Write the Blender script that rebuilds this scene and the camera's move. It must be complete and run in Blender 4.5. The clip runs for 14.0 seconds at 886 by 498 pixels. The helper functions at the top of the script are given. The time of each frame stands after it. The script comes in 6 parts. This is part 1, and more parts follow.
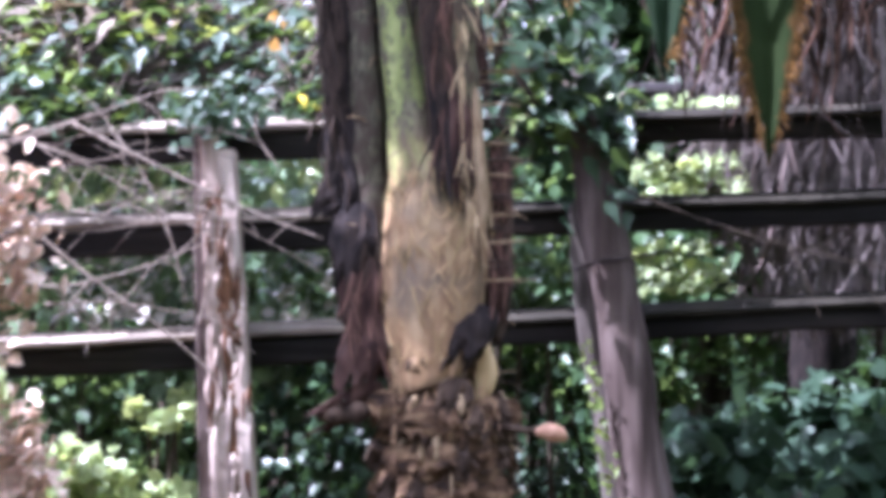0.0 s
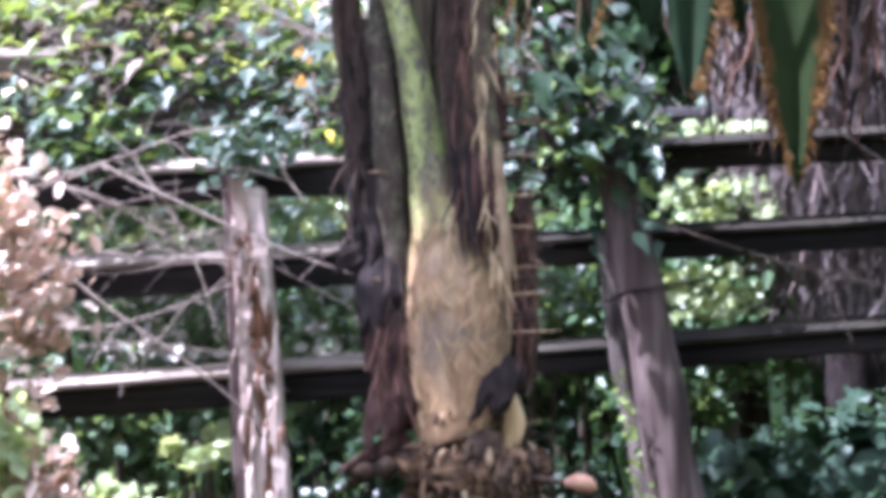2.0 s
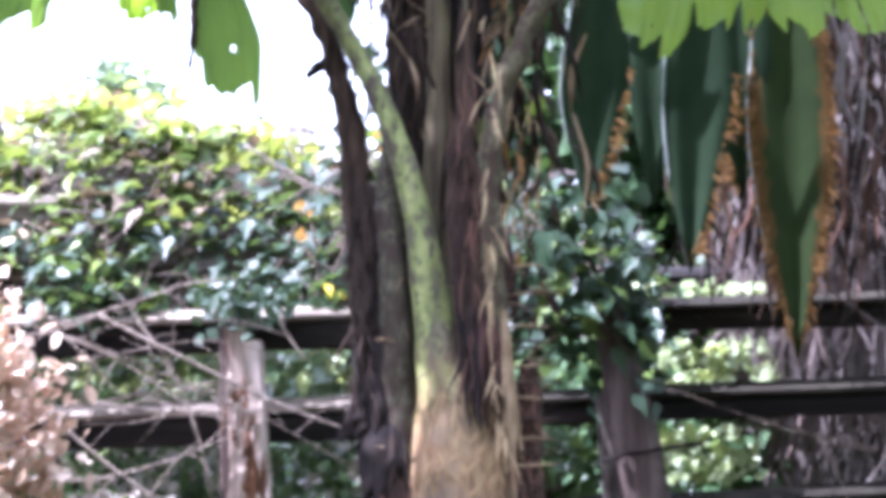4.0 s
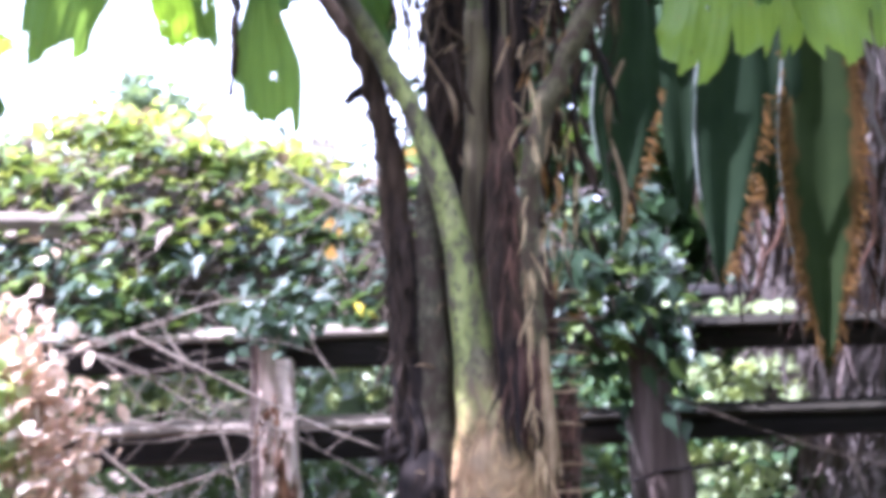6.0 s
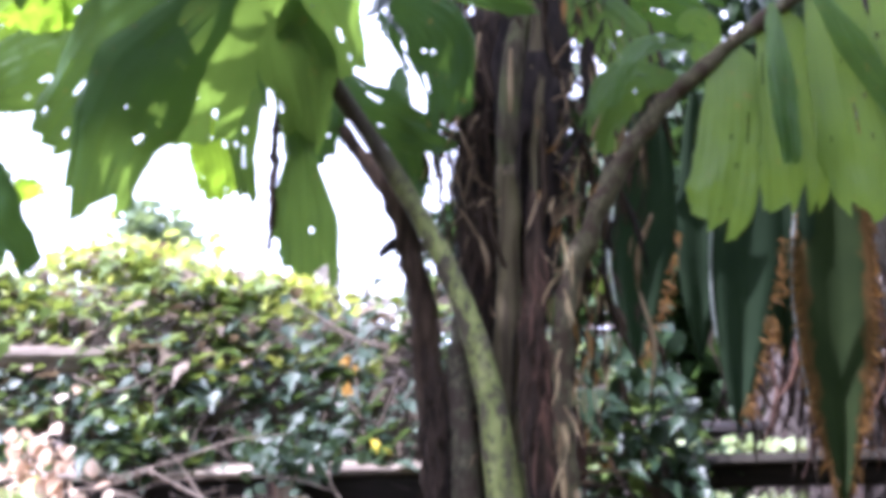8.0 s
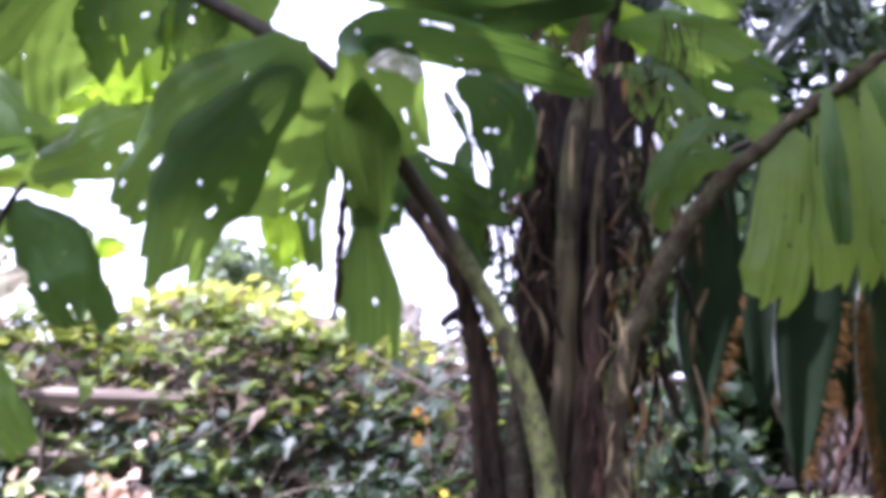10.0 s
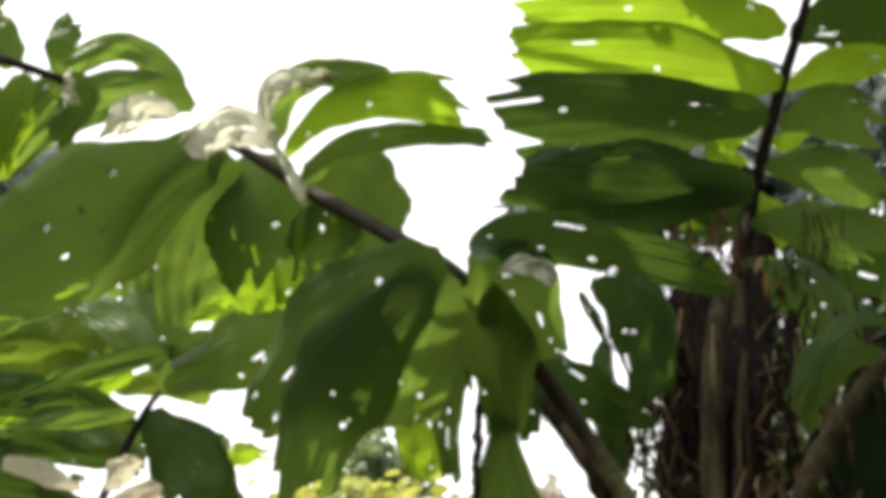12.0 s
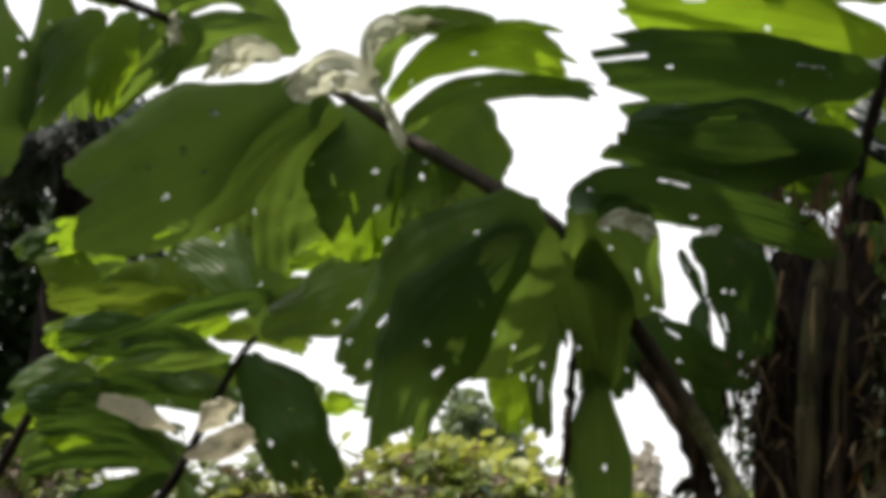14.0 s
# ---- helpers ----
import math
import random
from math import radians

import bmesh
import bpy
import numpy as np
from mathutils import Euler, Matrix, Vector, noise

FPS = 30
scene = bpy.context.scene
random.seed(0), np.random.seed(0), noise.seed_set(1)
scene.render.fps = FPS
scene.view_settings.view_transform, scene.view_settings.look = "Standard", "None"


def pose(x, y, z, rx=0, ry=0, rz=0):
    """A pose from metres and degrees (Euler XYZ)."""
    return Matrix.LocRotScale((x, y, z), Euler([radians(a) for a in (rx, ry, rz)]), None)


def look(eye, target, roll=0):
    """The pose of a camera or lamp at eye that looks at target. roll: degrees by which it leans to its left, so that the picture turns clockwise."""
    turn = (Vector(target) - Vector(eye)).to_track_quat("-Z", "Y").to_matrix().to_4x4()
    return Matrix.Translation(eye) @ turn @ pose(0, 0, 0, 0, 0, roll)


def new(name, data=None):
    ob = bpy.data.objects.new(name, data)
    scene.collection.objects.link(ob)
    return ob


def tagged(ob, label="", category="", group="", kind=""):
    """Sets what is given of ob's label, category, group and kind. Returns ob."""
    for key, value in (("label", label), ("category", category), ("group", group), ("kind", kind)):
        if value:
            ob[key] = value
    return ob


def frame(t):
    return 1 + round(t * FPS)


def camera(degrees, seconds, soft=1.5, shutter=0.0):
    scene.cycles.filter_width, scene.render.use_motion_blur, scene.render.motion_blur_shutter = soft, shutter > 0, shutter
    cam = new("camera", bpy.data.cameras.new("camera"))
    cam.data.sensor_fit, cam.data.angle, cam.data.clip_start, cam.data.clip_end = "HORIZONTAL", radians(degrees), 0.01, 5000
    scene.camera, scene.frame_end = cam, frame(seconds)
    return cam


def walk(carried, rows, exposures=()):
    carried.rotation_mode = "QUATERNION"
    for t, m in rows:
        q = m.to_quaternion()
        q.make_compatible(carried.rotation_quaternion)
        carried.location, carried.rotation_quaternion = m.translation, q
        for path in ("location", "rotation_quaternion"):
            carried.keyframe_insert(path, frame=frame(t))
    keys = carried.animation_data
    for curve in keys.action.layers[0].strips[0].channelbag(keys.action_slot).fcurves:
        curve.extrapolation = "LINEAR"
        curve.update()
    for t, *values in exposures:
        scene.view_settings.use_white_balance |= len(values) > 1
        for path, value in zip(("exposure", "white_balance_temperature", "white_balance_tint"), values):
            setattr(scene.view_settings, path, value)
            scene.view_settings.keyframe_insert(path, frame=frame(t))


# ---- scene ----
cam = camera(26.6, 14.0, soft=5.9)
PATH = [
    (0, (0.099, 0.396, 1.459), (0.026, 2.39, 1.604), 0.4),
    (0.5, (0.106, 0.398, 1.48), (0.02, 2.39, 1.632), 0.0),
    (1, (0.118, 0.393, 1.497), (0.008, 2.384, 1.649), -0.7),
    (1.5, (0.122, 0.392, 1.514), (-0.001, 2.384, 1.636), -1.0),
    (2, (0.123, 0.388, 1.536), (0.006, 2.38, 1.677), -0.9),
    (2.5, (0.12, 0.393, 1.551), (0.011, 2.384, 1.712), -0.8),
    (3, (0.115, 0.397, 1.56), (0.024, 2.384, 1.762), -0.3),
    (3.5, (0.108, 0.383, 1.573), (0.017, 2.366, 1.82), 0.2),
    (4, (0.09, 0.392, 1.583), (-0.007, 2.37, 1.867), 0.2),
    (6.5, (0.042, 0.365, 1.616), (-0.072, 2.341, 1.908), 0.2),
    (7, (0.024, 0.354, 1.624), (-0.091, 2.325, 1.946), 0.1),
    (7.5, (0.005, 0.34, 1.643), (-0.092, 2.307, 1.993), 0.3),
    (8, (-0.015, 0.319, 1.661), (-0.107, 2.275, 2.066), 0.4),
    (10.5, (0.046, 0.208, 1.738), (-0.181, 2.146, 2.178), 1.7),
    (11, (0.032, 0.234, 1.761), (-0.236, 2.146, 2.281), 0.8),
    (11.5, (0.038, 0.232, 1.766), (-0.271, 2.123, 2.34), 1.1),
    (12, (0.038, 0.264, 1.773), (-0.301, 2.141, 2.374), 1.7),
    (12.5, (0.035, 0.298, 1.772), (-0.338, 2.178, 2.344), 2.8),
    (13, (0.047, 0.278, 1.762), (-0.362, 2.149, 2.339), 3.7),
    (13.5, (0.05, 0.274, 1.76), (-0.379, 2.138, 2.344), 4.2),
    (14, (0.046, 0.288, 1.754), (-0.404, 2.153, 2.317), 4.7),
]
walk(cam, [(t, look(eye, target, roll)) for t, eye, target, roll in PATH],
     exposures=((0, 2.44, 5080, 31), (4, 2.53, 5080, 30), (6.5, 2.47, 5120, 32), (7, 2.14, 5120, 31), (8, 2.08, 5260, 31), (10.5, 1.66, 5400, 38), (11, 1.57, 5500, 37), (11.5, 1.15, 6150, 17), (12, 0.78, 6850, 12), (14, -0.03, 6850, 10)))

# ---- world, sun ----
SUN_FROM = Vector((-0.52, -0.14, 0.84)).normalized()
world = bpy.data.worlds.new("daylight")
scene.world = world
world.use_nodes = True
_n = world.node_tree.nodes
_sky = _n.new("ShaderNodeTexSky")
_sky.sky_type = "NISHITA"
_sky.sun_disc = False
_sky.sun_elevation = math.asin(SUN_FROM.z)
_sky.sun_rotation = math.atan2(SUN_FROM.x, SUN_FROM.y)
_sky.dust_density = 4.0
_sky.air_density = 1.2
_haze = _n.new("ShaderNodeMix")
_haze.data_type = "RGBA"
_haze.inputs[0].default_value = 0.75
_haze.inputs[7].default_value = (10.5, 10.5, 10.6, 1)
world.node_tree.links.new(_sky.outputs[0], _haze.inputs[6])
world.node_tree.links.new(_haze.outputs[2], _n["Background"].inputs[0])
_n["Background"].inputs[1].default_value = 0.142
sun = new("sun", bpy.data.lights.new("sun", "SUN"))
sun.data.energy = 5.0
sun.data.angle = radians(0.6)
sun.data.color = (1.0, 0.95, 0.86)
sun.matrix_world = look(SUN_FROM * 20, (0, 0, 0))

# ---- materials ----


def nodes_of(name):
    m = bpy.data.materials.new(name)
    m.use_nodes = True
    t = m.node_tree
    return m, t, t.nodes["Principled BSDF"], t.nodes["Material Output"]


def ramp(t, fac, stops):
    r = t.nodes.new("ShaderNodeValToRGB")
    while len(r.color_ramp.elements) < len(stops):
        r.color_ramp.elements.new(0.5)
    for e, (p, c) in zip(r.color_ramp.elements, stops):
        e.position, e.color = p, (*c, 1)
    t.links.new(fac, r.inputs[0])
    return r.outputs[0]


def noise_of(t, scale, vec=None, detail=4, stretch=None):
    n = t.nodes.new("ShaderNodeTexNoise")
    n.inputs["Scale"].default_value, n.inputs["Detail"].default_value = scale, detail
    co = t.nodes.new("ShaderNodeTexCoord")
    src = co.outputs[vec or "Object"]
    if stretch:
        mp = t.nodes.new("ShaderNodeMapping")
        mp.inputs["Scale"].default_value = stretch
        t.links.new(src, mp.inputs[0])
        src = mp.outputs[0]
    t.links.new(src, n.inputs["Vector"])
    return n.outputs["Fac"]


def mixed(t, fac, a, b, mode="MIX"):
    m = t.nodes.new("ShaderNodeMix")
    m.data_type, m.blend_type = "RGBA", mode
    for value, sock in ((fac, m.inputs[0]), (a, m.inputs[6]), (b, m.inputs[7])):
        if isinstance(value, (int, float)):
            sock.default_value = value
        elif isinstance(value, tuple):
            sock.default_value = (*value, 1)
        else:
            t.links.new(value, sock)
    return m.outputs[2]


def bumped(t, bsdf, height, strength, dist=0.003):
    b = t.nodes.new("ShaderNodeBump")
    b.inputs["Strength"].default_value, b.inputs["Distance"].default_value = strength, dist
    t.links.new(height, b.inputs["Height"])
    t.links.new(b.outputs[0], bsdf.inputs["Normal"])


def bark(name, stops, scale=9, stretch=(1, 1, 0.15), rough=0.85, bump=0.6, spots=None):
    """Fibrous or woody surface: streaks along z, blotches, bump."""
    m, t, b, _ = nodes_of(name)
    streak = noise_of(t, scale * 8, stretch=stretch, detail=6)
    col = ramp(t, streak, stops)
    blot = noise_of(t, scale, detail=3)
    col = mixed(t, blot, col, (0.55, 0.5, 0.45), "MULTIPLY") if spots is None else mixed(
        t, ramp(t, blot, [(0.45, (0, 0, 0)), (0.6, (1, 1, 1))]), col, spots)
    t.links.new(col, b.inputs["Base Color"])
    b.inputs["Roughness"].default_value = rough
    b.inputs["Specular IOR Level"].default_value = 0.15
    bumped(t, b, streak, bump)
    return m


def leafy(name, dark, light, through_col, through_share=0.4, rough=0.38, veins=0.0, edge=None, spread=0.5):
    """Leaf: two tones by piece and patch, gloss, and light that passes through."""
    m, t, b, out = nodes_of(name)
    rnd = t.nodes.new("ShaderNodeNewGeometry").outputs["Random Per Island"]
    patch = noise_of(t, 14, detail=3)
    mx = t.nodes.new("ShaderNodeMath")
    mx.operation = "MULTIPLY_ADD"
    t.links.new(rnd, mx.inputs[0])
    mx.inputs[1].default_value = spread
    t.links.new(patch, mx.inputs[2])
    fac = ramp(t, mx.outputs[0], [(0.35, (0, 0, 0)), (0.35 + spread + 0.2, (1, 1, 1))])
    col = mixed(t, fac, dark, light)
    tcol = mixed(t, fac, tuple(c * 0.75 for c in through_col), through_col)
    if veins or edge:
        uv = t.nodes.new("ShaderNodeUVMap").outputs[0]
        sep = t.nodes.new("ShaderNodeSeparateXYZ")
        t.links.new(uv, sep.inputs[0])
    if veins:
        w = t.nodes.new("ShaderNodeTexWave")
        w.inputs["Scale"].default_value, w.inputs["Distortion"].default_value = 3.2, 0.8
        w.bands_direction = "X"
        t.links.new(uv, w.inputs["Vector"])
        v = ramp(t, w.outputs["Fac"], [(0.0, (0.72, 0.72, 0.72)), (0.35, (1, 1, 1))])
        col = mixed(t, veins, col, v, "MULTIPLY")
        tcol = mixed(t, veins, tcol, v, "MULTIPLY")
        bumped(t, b, w.outputs["Fac"], 0.05, 0.002)
        # small holes' rims and blemishes
        sp = noise_of(t, 60, detail=2)
        col = mixed(t, ramp(t, sp, [(0.68, (0, 0, 0)), (0.74, (1, 1, 1))]), col, (0.16, 0.10, 0.03))
    if edge:
        # dried, discoloured margin
        d = t.nodes.new("ShaderNodeMath")
        d.operation = "SUBTRACT"
        t.links.new(sep.outputs[0], d.inputs[0])
        d.inputs[1].default_value = 0.5
        ab = t.nodes.new("ShaderNodeMath")
        ab.operation = "ABSOLUTE"
        t.links.new(d.outputs[0], ab.inputs[0])
        nz = t.nodes.new("ShaderNodeMath")
        nz.operation = "MULTIPLY_ADD"
        t.links.new(noise_of(t, 30, detail=3), nz.inputs[0])
        nz.inputs[1].default_value = 0.28
        t.links.new(ab.outputs[0], nz.inputs[2])
        f = ramp(t, nz.outputs[0], [(0.43, (0, 0, 0)), (0.53, (1, 1, 1))])
        col = mixed(t, f, col, edge)
        tcol = mixed(t, f, tcol, edge)
    t.links.new(col, b.inputs["Base Color"])
    b.inputs["Roughness"].default_value = rough
    b.inputs["Specular IOR Level"].default_value = 0.3
    tr = t.nodes.new("ShaderNodeBsdfTranslucent")
    t.links.new(tcol, tr.inputs[0])
    mix = t.nodes.new("ShaderNodeMixShader")
    mix.inputs[0].default_value = through_share
    t.links.new(b.outputs[0], mix.inputs[1])
    t.links.new(tr.outputs[0], mix.inputs[2])
    t.links.new(mix.outputs[0], out.inputs[0])
    return m


def stalk_material():
    """Sheath and stalk of the great frond: tan fibre that turns into mossy green higher up, with dark stains."""
    m, t, b, _ = nodes_of("sheath_and_stalk")
    fine = noise_of(t, 70, stretch=(1, 1, 0.16), detail=6)
    tan = ramp(t, fine, [(0.3, (0.13, 0.068, 0.032)), (0.5, (0.28, 0.172, 0.085)), (0.7, (0.42, 0.295, 0.165))])
    tan = mixed(t, ramp(t, noise_of(t, 26, detail=5), [(0.42, (0, 0, 0)), (0.62, (0.7, 0.7, 0.7))]), tan, (0.23, 0.135, 0.062))
    moss = ramp(t, noise_of(t, 55, stretch=(1, 1, 0.3), detail=5), [(0.34, (0.085, 0.080, 0.036)), (0.48, (0.175, 0.20, 0.050)), (0.66, (0.28, 0.305, 0.10))])
    moss = mixed(t, ramp(t, noise_of(t, 40, stretch=(1, 1, 0.45), detail=4), [(0.54, (0, 0, 0)), (0.60, (1, 1, 1))]), moss, (0.075, 0.06, 0.035))
    moss = mixed(t, ramp(t, noise_of(t, 16, detail=6), [(0.55, (0, 0, 0)), (0.64, (0.8, 0.8, 0.8))]), moss, (0.16, 0.135, 0.085))
    moss = mixed(t, ramp(t, noise_of(t, 150, stretch=(1, 1, 0.6), detail=3), [(0.54, (0, 0, 0)), (0.62, (0.85, 0.85, 0.85))]), moss, (0.05, 0.042, 0.028))
    stain = ramp(t, noise_of(t, 11, detail=6), [(0.50, (0, 0, 0)), (0.64, (0.8, 0.8, 0.8))])
    tan = mixed(t, stain, tan, (0.105, 0.078, 0.050))
    co = t.nodes.new("ShaderNodeTexCoord")
    sep = t.nodes.new("ShaderNodeSeparateXYZ")
    t.links.new(co.outputs["Object"], sep.inputs[0])
    ma = t.nodes.new("ShaderNodeMath")
    ma.operation = "MULTIPLY_ADD"
    t.links.new(noise_of(t, 9, detail=4), ma.inputs[0])
    ma.inputs[1].default_value = 0.45
    t.links.new(sep.outputs[2], ma.inputs[2])
    hi = t.nodes.new("ShaderNodeMapRange")
    hi.inputs[1].default_value, hi.inputs[2].default_value = 1.90, 2.12
    t.links.new(ma.outputs[0], hi.inputs[0])
    col = mixed(t, hi.outputs[0], tan, moss)
    # browner higher up, and darkened further to put shade into the colour
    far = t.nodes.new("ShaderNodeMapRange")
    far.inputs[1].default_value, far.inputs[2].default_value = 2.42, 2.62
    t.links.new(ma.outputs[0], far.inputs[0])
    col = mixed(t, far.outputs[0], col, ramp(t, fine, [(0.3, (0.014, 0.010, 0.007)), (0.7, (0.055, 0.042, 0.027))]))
    t.links.new(col, b.inputs["Base Color"])
    b.inputs["Roughness"].default_value = 0.75
    bumped(t, b, fine, 0.6)
    return m


def frayed(name, dark, light, spread=0.8, rough=0.85):
    """Dry fibre: every strand has its own tone."""
    m, t, b, _ = nodes_of(name)
    rnd = t.nodes.new("ShaderNodeNewGeometry").outputs["Random Per Island"]
    mx = t.nodes.new("ShaderNodeMath")
    mx.operation = "MULTIPLY_ADD"
    t.links.new(rnd, mx.inputs[0])
    mx.inputs[1].default_value = spread
    t.links.new(noise_of(t, 40, detail=3), mx.inputs[2])
    col = mixed(t, ramp(t, mx.outputs[0], [(0.4, (0, 0, 0)), (0.45 + spread, (1, 1, 1))]), dark, light)
    t.links.new(col, b.inputs["Base Color"])
    b.inputs["Roughness"].default_value = rough
    b.inputs["Specular IOR Level"].default_value = 0.15
    return m


M_FRAY = frayed("frayed_husk_fibre", (0.018, 0.011, 0.008), (0.26, 0.165, 0.095))
M_FRAYDARK = frayed("dark_husk_fibre", (0.007, 0.005, 0.004), (0.046, 0.031, 0.023))
M_FRAYRED = frayed("reddish_husk_fibre", (0.020, 0.010, 0.008), (0.13, 0.070, 0.050))
M_FRAYTAN = frayed("tan_husk_fibre", (0.20, 0.12, 0.055), (0.60, 0.45, 0.26))
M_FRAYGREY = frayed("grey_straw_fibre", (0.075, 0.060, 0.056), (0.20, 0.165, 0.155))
# darker tone for the back layer of straw
M_FRAYBACK = frayed("back_straw_fibre", (0.050, 0.040, 0.037), (0.135, 0.108, 0.10))
# leaflet rib, with a bright glint painted in as bluish white
M_RIB = bark("glint_rib", [(0.3, (0.22, 0.26, 0.25)), (0.7, (0.48, 0.53, 0.52))], 12, (1, 1, 0.3), 0.5)
M_WEAVE = frayed("woven_sheath_fibre", (0.17, 0.10, 0.045), (0.46, 0.31, 0.16))
M_STEM = bark("palm_stem", [(0.34, (0.017, 0.010, 0.007)), (0.52, (0.098, 0.058, 0.032)), (0.72, (0.25, 0.168, 0.095))], 6, (0.6, 0.6, 1.8))
M_SHEATH = bark("leaf_sheath", [(0.3, (0.30, 0.20, 0.09)), (0.5, (0.46, 0.34, 0.17)), (0.7, (0.55, 0.43, 0.25))], 5, (1, 1, 0.12), 0.7, 0.5)
M_PETIOLE = bark("mossy_petiole", [(0.3, (0.028, 0.023, 0.013)), (0.5, (0.072, 0.062, 0.034)), (0.7, (0.14, 0.122, 0.068))], 45, (1, 1, 0.25), 0.75, 0.6, spots=(0.050, 0.034, 0.022))
M_STALK = stalk_material()
M_BROWNSTALK = bark("brown_frond_stalk", [(0.3, (0.015, 0.011, 0.007)), (0.5, (0.044, 0.034, 0.021)), (0.7, (0.088, 0.072, 0.045))], 14, (1, 1, 0.12), 0.75, 0.6, spots=(0.075, 0.078, 0.032))
M_OLDMOSS = bark("old_mossy_stalk", [(0.3, (0.024, 0.020, 0.014)), (0.5, (0.068, 0.060, 0.038)), (0.7, (0.135, 0.122, 0.080))], 34, (1, 1, 0.2), 0.8, 0.6, spots=(0.05, 0.036, 0.026))
M_PETBROWN = bark("brown_petiole", [(0.3, (0.045, 0.034, 0.02)), (0.5, (0.10, 0.08, 0.045)), (0.7, (0.17, 0.15, 0.08))], 10, (1, 1, 0.1), 0.65, 0.5)
M_DARKSTEM = bark("dark_stem", [(0.35, (0.010, 0.008, 0.008)), (0.65, (0.036, 0.027, 0.025))], 10, (1, 1, 0.3), 0.9)
M_HUSK = bark("dead_husk", [(0.3, (0.014, 0.009, 0.007)), (0.5, (0.044, 0.029, 0.020)), (0.7, (0.105, 0.072, 0.050))], 8, (1, 1, 0.2), 0.85)
M_HUSKRED = bark("reddish_husk", [(0.3, (0.014, 0.007, 0.006)), (0.5, (0.046, 0.023, 0.018)), (0.7, (0.11, 0.064, 0.050))], 8, (1, 1, 0.2), 0.85)
M_FIBRE = bark("fibre", [(0.3, (0.16, 0.10, 0.05)), (0.7, (0.42, 0.32, 0.2))], 10, (1, 1, 0.3), 0.8)
M_WOOD = bark("weathered_timber", [(0.3, (0.034, 0.024, 0.021)), (0.5, (0.090, 0.066, 0.060)), (0.7, (0.165, 0.130, 0.120))], 5, (1, 1, 0.08), 0.85, 0.7)
M_SPLIT = bark("split_post", [(0.3, (0.25, 0.17, 0.14)), (0.5, (0.55, 0.44, 0.39)), (0.72, (0.80, 0.69, 0.63))], 5, (1, 1, 0.07), 0.85, 0.8)
M_RAIL = bark("creosoted_rail", [(0.3, (0.012, 0.011, 0.012)), (0.5, (0.021, 0.019, 0.020)), (0.7, (0.042, 0.036, 0.035))], 5, (0.08, 1, 1), 0.85, 0.7)
# cap boards: bleached and brightened for sun, mossy and darkened for shade
M_CAP = bark("sunlit_bleached_board", [(0.3, (0.075, 0.060, 0.050)), (0.5, (0.20, 0.168, 0.142)), (0.7, (0.42, 0.36, 0.30))], 7, (0.10, 1, 1), 0.95, 0.9)
M_SHADEDMOSS = bark("shaded_mossy_board", [(0.3, (0.012, 0.010, 0.008)), (0.5, (0.026, 0.023, 0.017)), (0.7, (0.055, 0.048, 0.037))], 6, (0.12, 1, 1), 0.95, 0.7)
M_ROT = bark("rotten_heartwood", [(0.3, (0.03, 0.014, 0.008)), (0.6, (0.20, 0.10, 0.055))], 8, (1, 1, 0.15), 0.9, 0.8)
M_TWIG = bark("dead_twig", [(0.3, (0.15, 0.12, 0.10)), (0.7, (0.34, 0.285, 0.245))], 9, (1, 1, 1), 0.85)
M_VINESTEM = bark("vine_stem", [(0.3, (0.03, 0.022, 0.016)), (0.7, (0.10, 0.08, 0.06))], 9, (1, 1, 1), 0.9)
M_TRUNK = bark("tree_bark", [(0.3, (0.035, 0.028, 0.024)), (0.7, (0.13, 0.11, 0.10))], 5, (1, 1, 0.25), 0.9)
M_PALETRUNK = bark("pale_bark", [(0.3, (0.12, 0.10, 0.08)), (0.7, (0.26, 0.23, 0.2))], 5, (1, 1, 0.25), 0.9)
M_SKIRT = bark("dead_palm_straw", [(0.3, (0.13, 0.098, 0.092)), (0.55, (0.26, 0.20, 0.19)), (0.75, (0.40, 0.325, 0.31))], 8, (1, 1, 0.2), 0.85)
M_GROUND = bark("leaf_litter", [(0.3, (0.02, 0.016, 0.010)), (0.6, (0.05, 0.040, 0.024)), (0.8, (0.10, 0.075, 0.045))], 4, (1, 1, 1), 0.95)
M_FLOWER = bark("dry_flower", [(0.3, (0.42, 0.22, 0.14)), (0.7, (0.60, 0.38, 0.26))], 12, (1, 1, 1), 0.7)

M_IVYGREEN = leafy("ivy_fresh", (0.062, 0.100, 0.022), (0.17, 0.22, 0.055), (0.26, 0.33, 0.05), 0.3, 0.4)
M_IVYDRY = leafy("ivy_dry", (0.09, 0.065, 0.045), (0.24, 0.18, 0.13), (0.2, 0.14, 0.08), 0.25, 0.6)
M_LEAFLET = leafy("palm_leaflet", (0.032, 0.072, 0.023), (0.058, 0.112, 0.034), (0.225, 0.355, 0.048), 0.44, 0.42, 0.07)
# darker copy of the palm leaflet, shade put into its colour
M_LEAFLET_DARK = leafy("shaded_leaflet", (0.018, 0.046, 0.018), (0.032, 0.072, 0.024), (0.10, 0.185, 0.024), 0.36, 0.36, 0.07)
M_LEAFLET_MID = leafy("green_leaflet", (0.058, 0.108, 0.020), (0.088, 0.148, 0.028), (0.26, 0.37, 0.036), 0.42, 0.45, 0.14)
# lime copy of the palm leaflet, sunlight put into its through colour
M_LEAFLET_LIT = leafy("lit_leaflet", (0.05, 0.11, 0.018), (0.08, 0.15, 0.026), (0.37, 0.58, 0.030), 0.58, 0.45, 0.09)
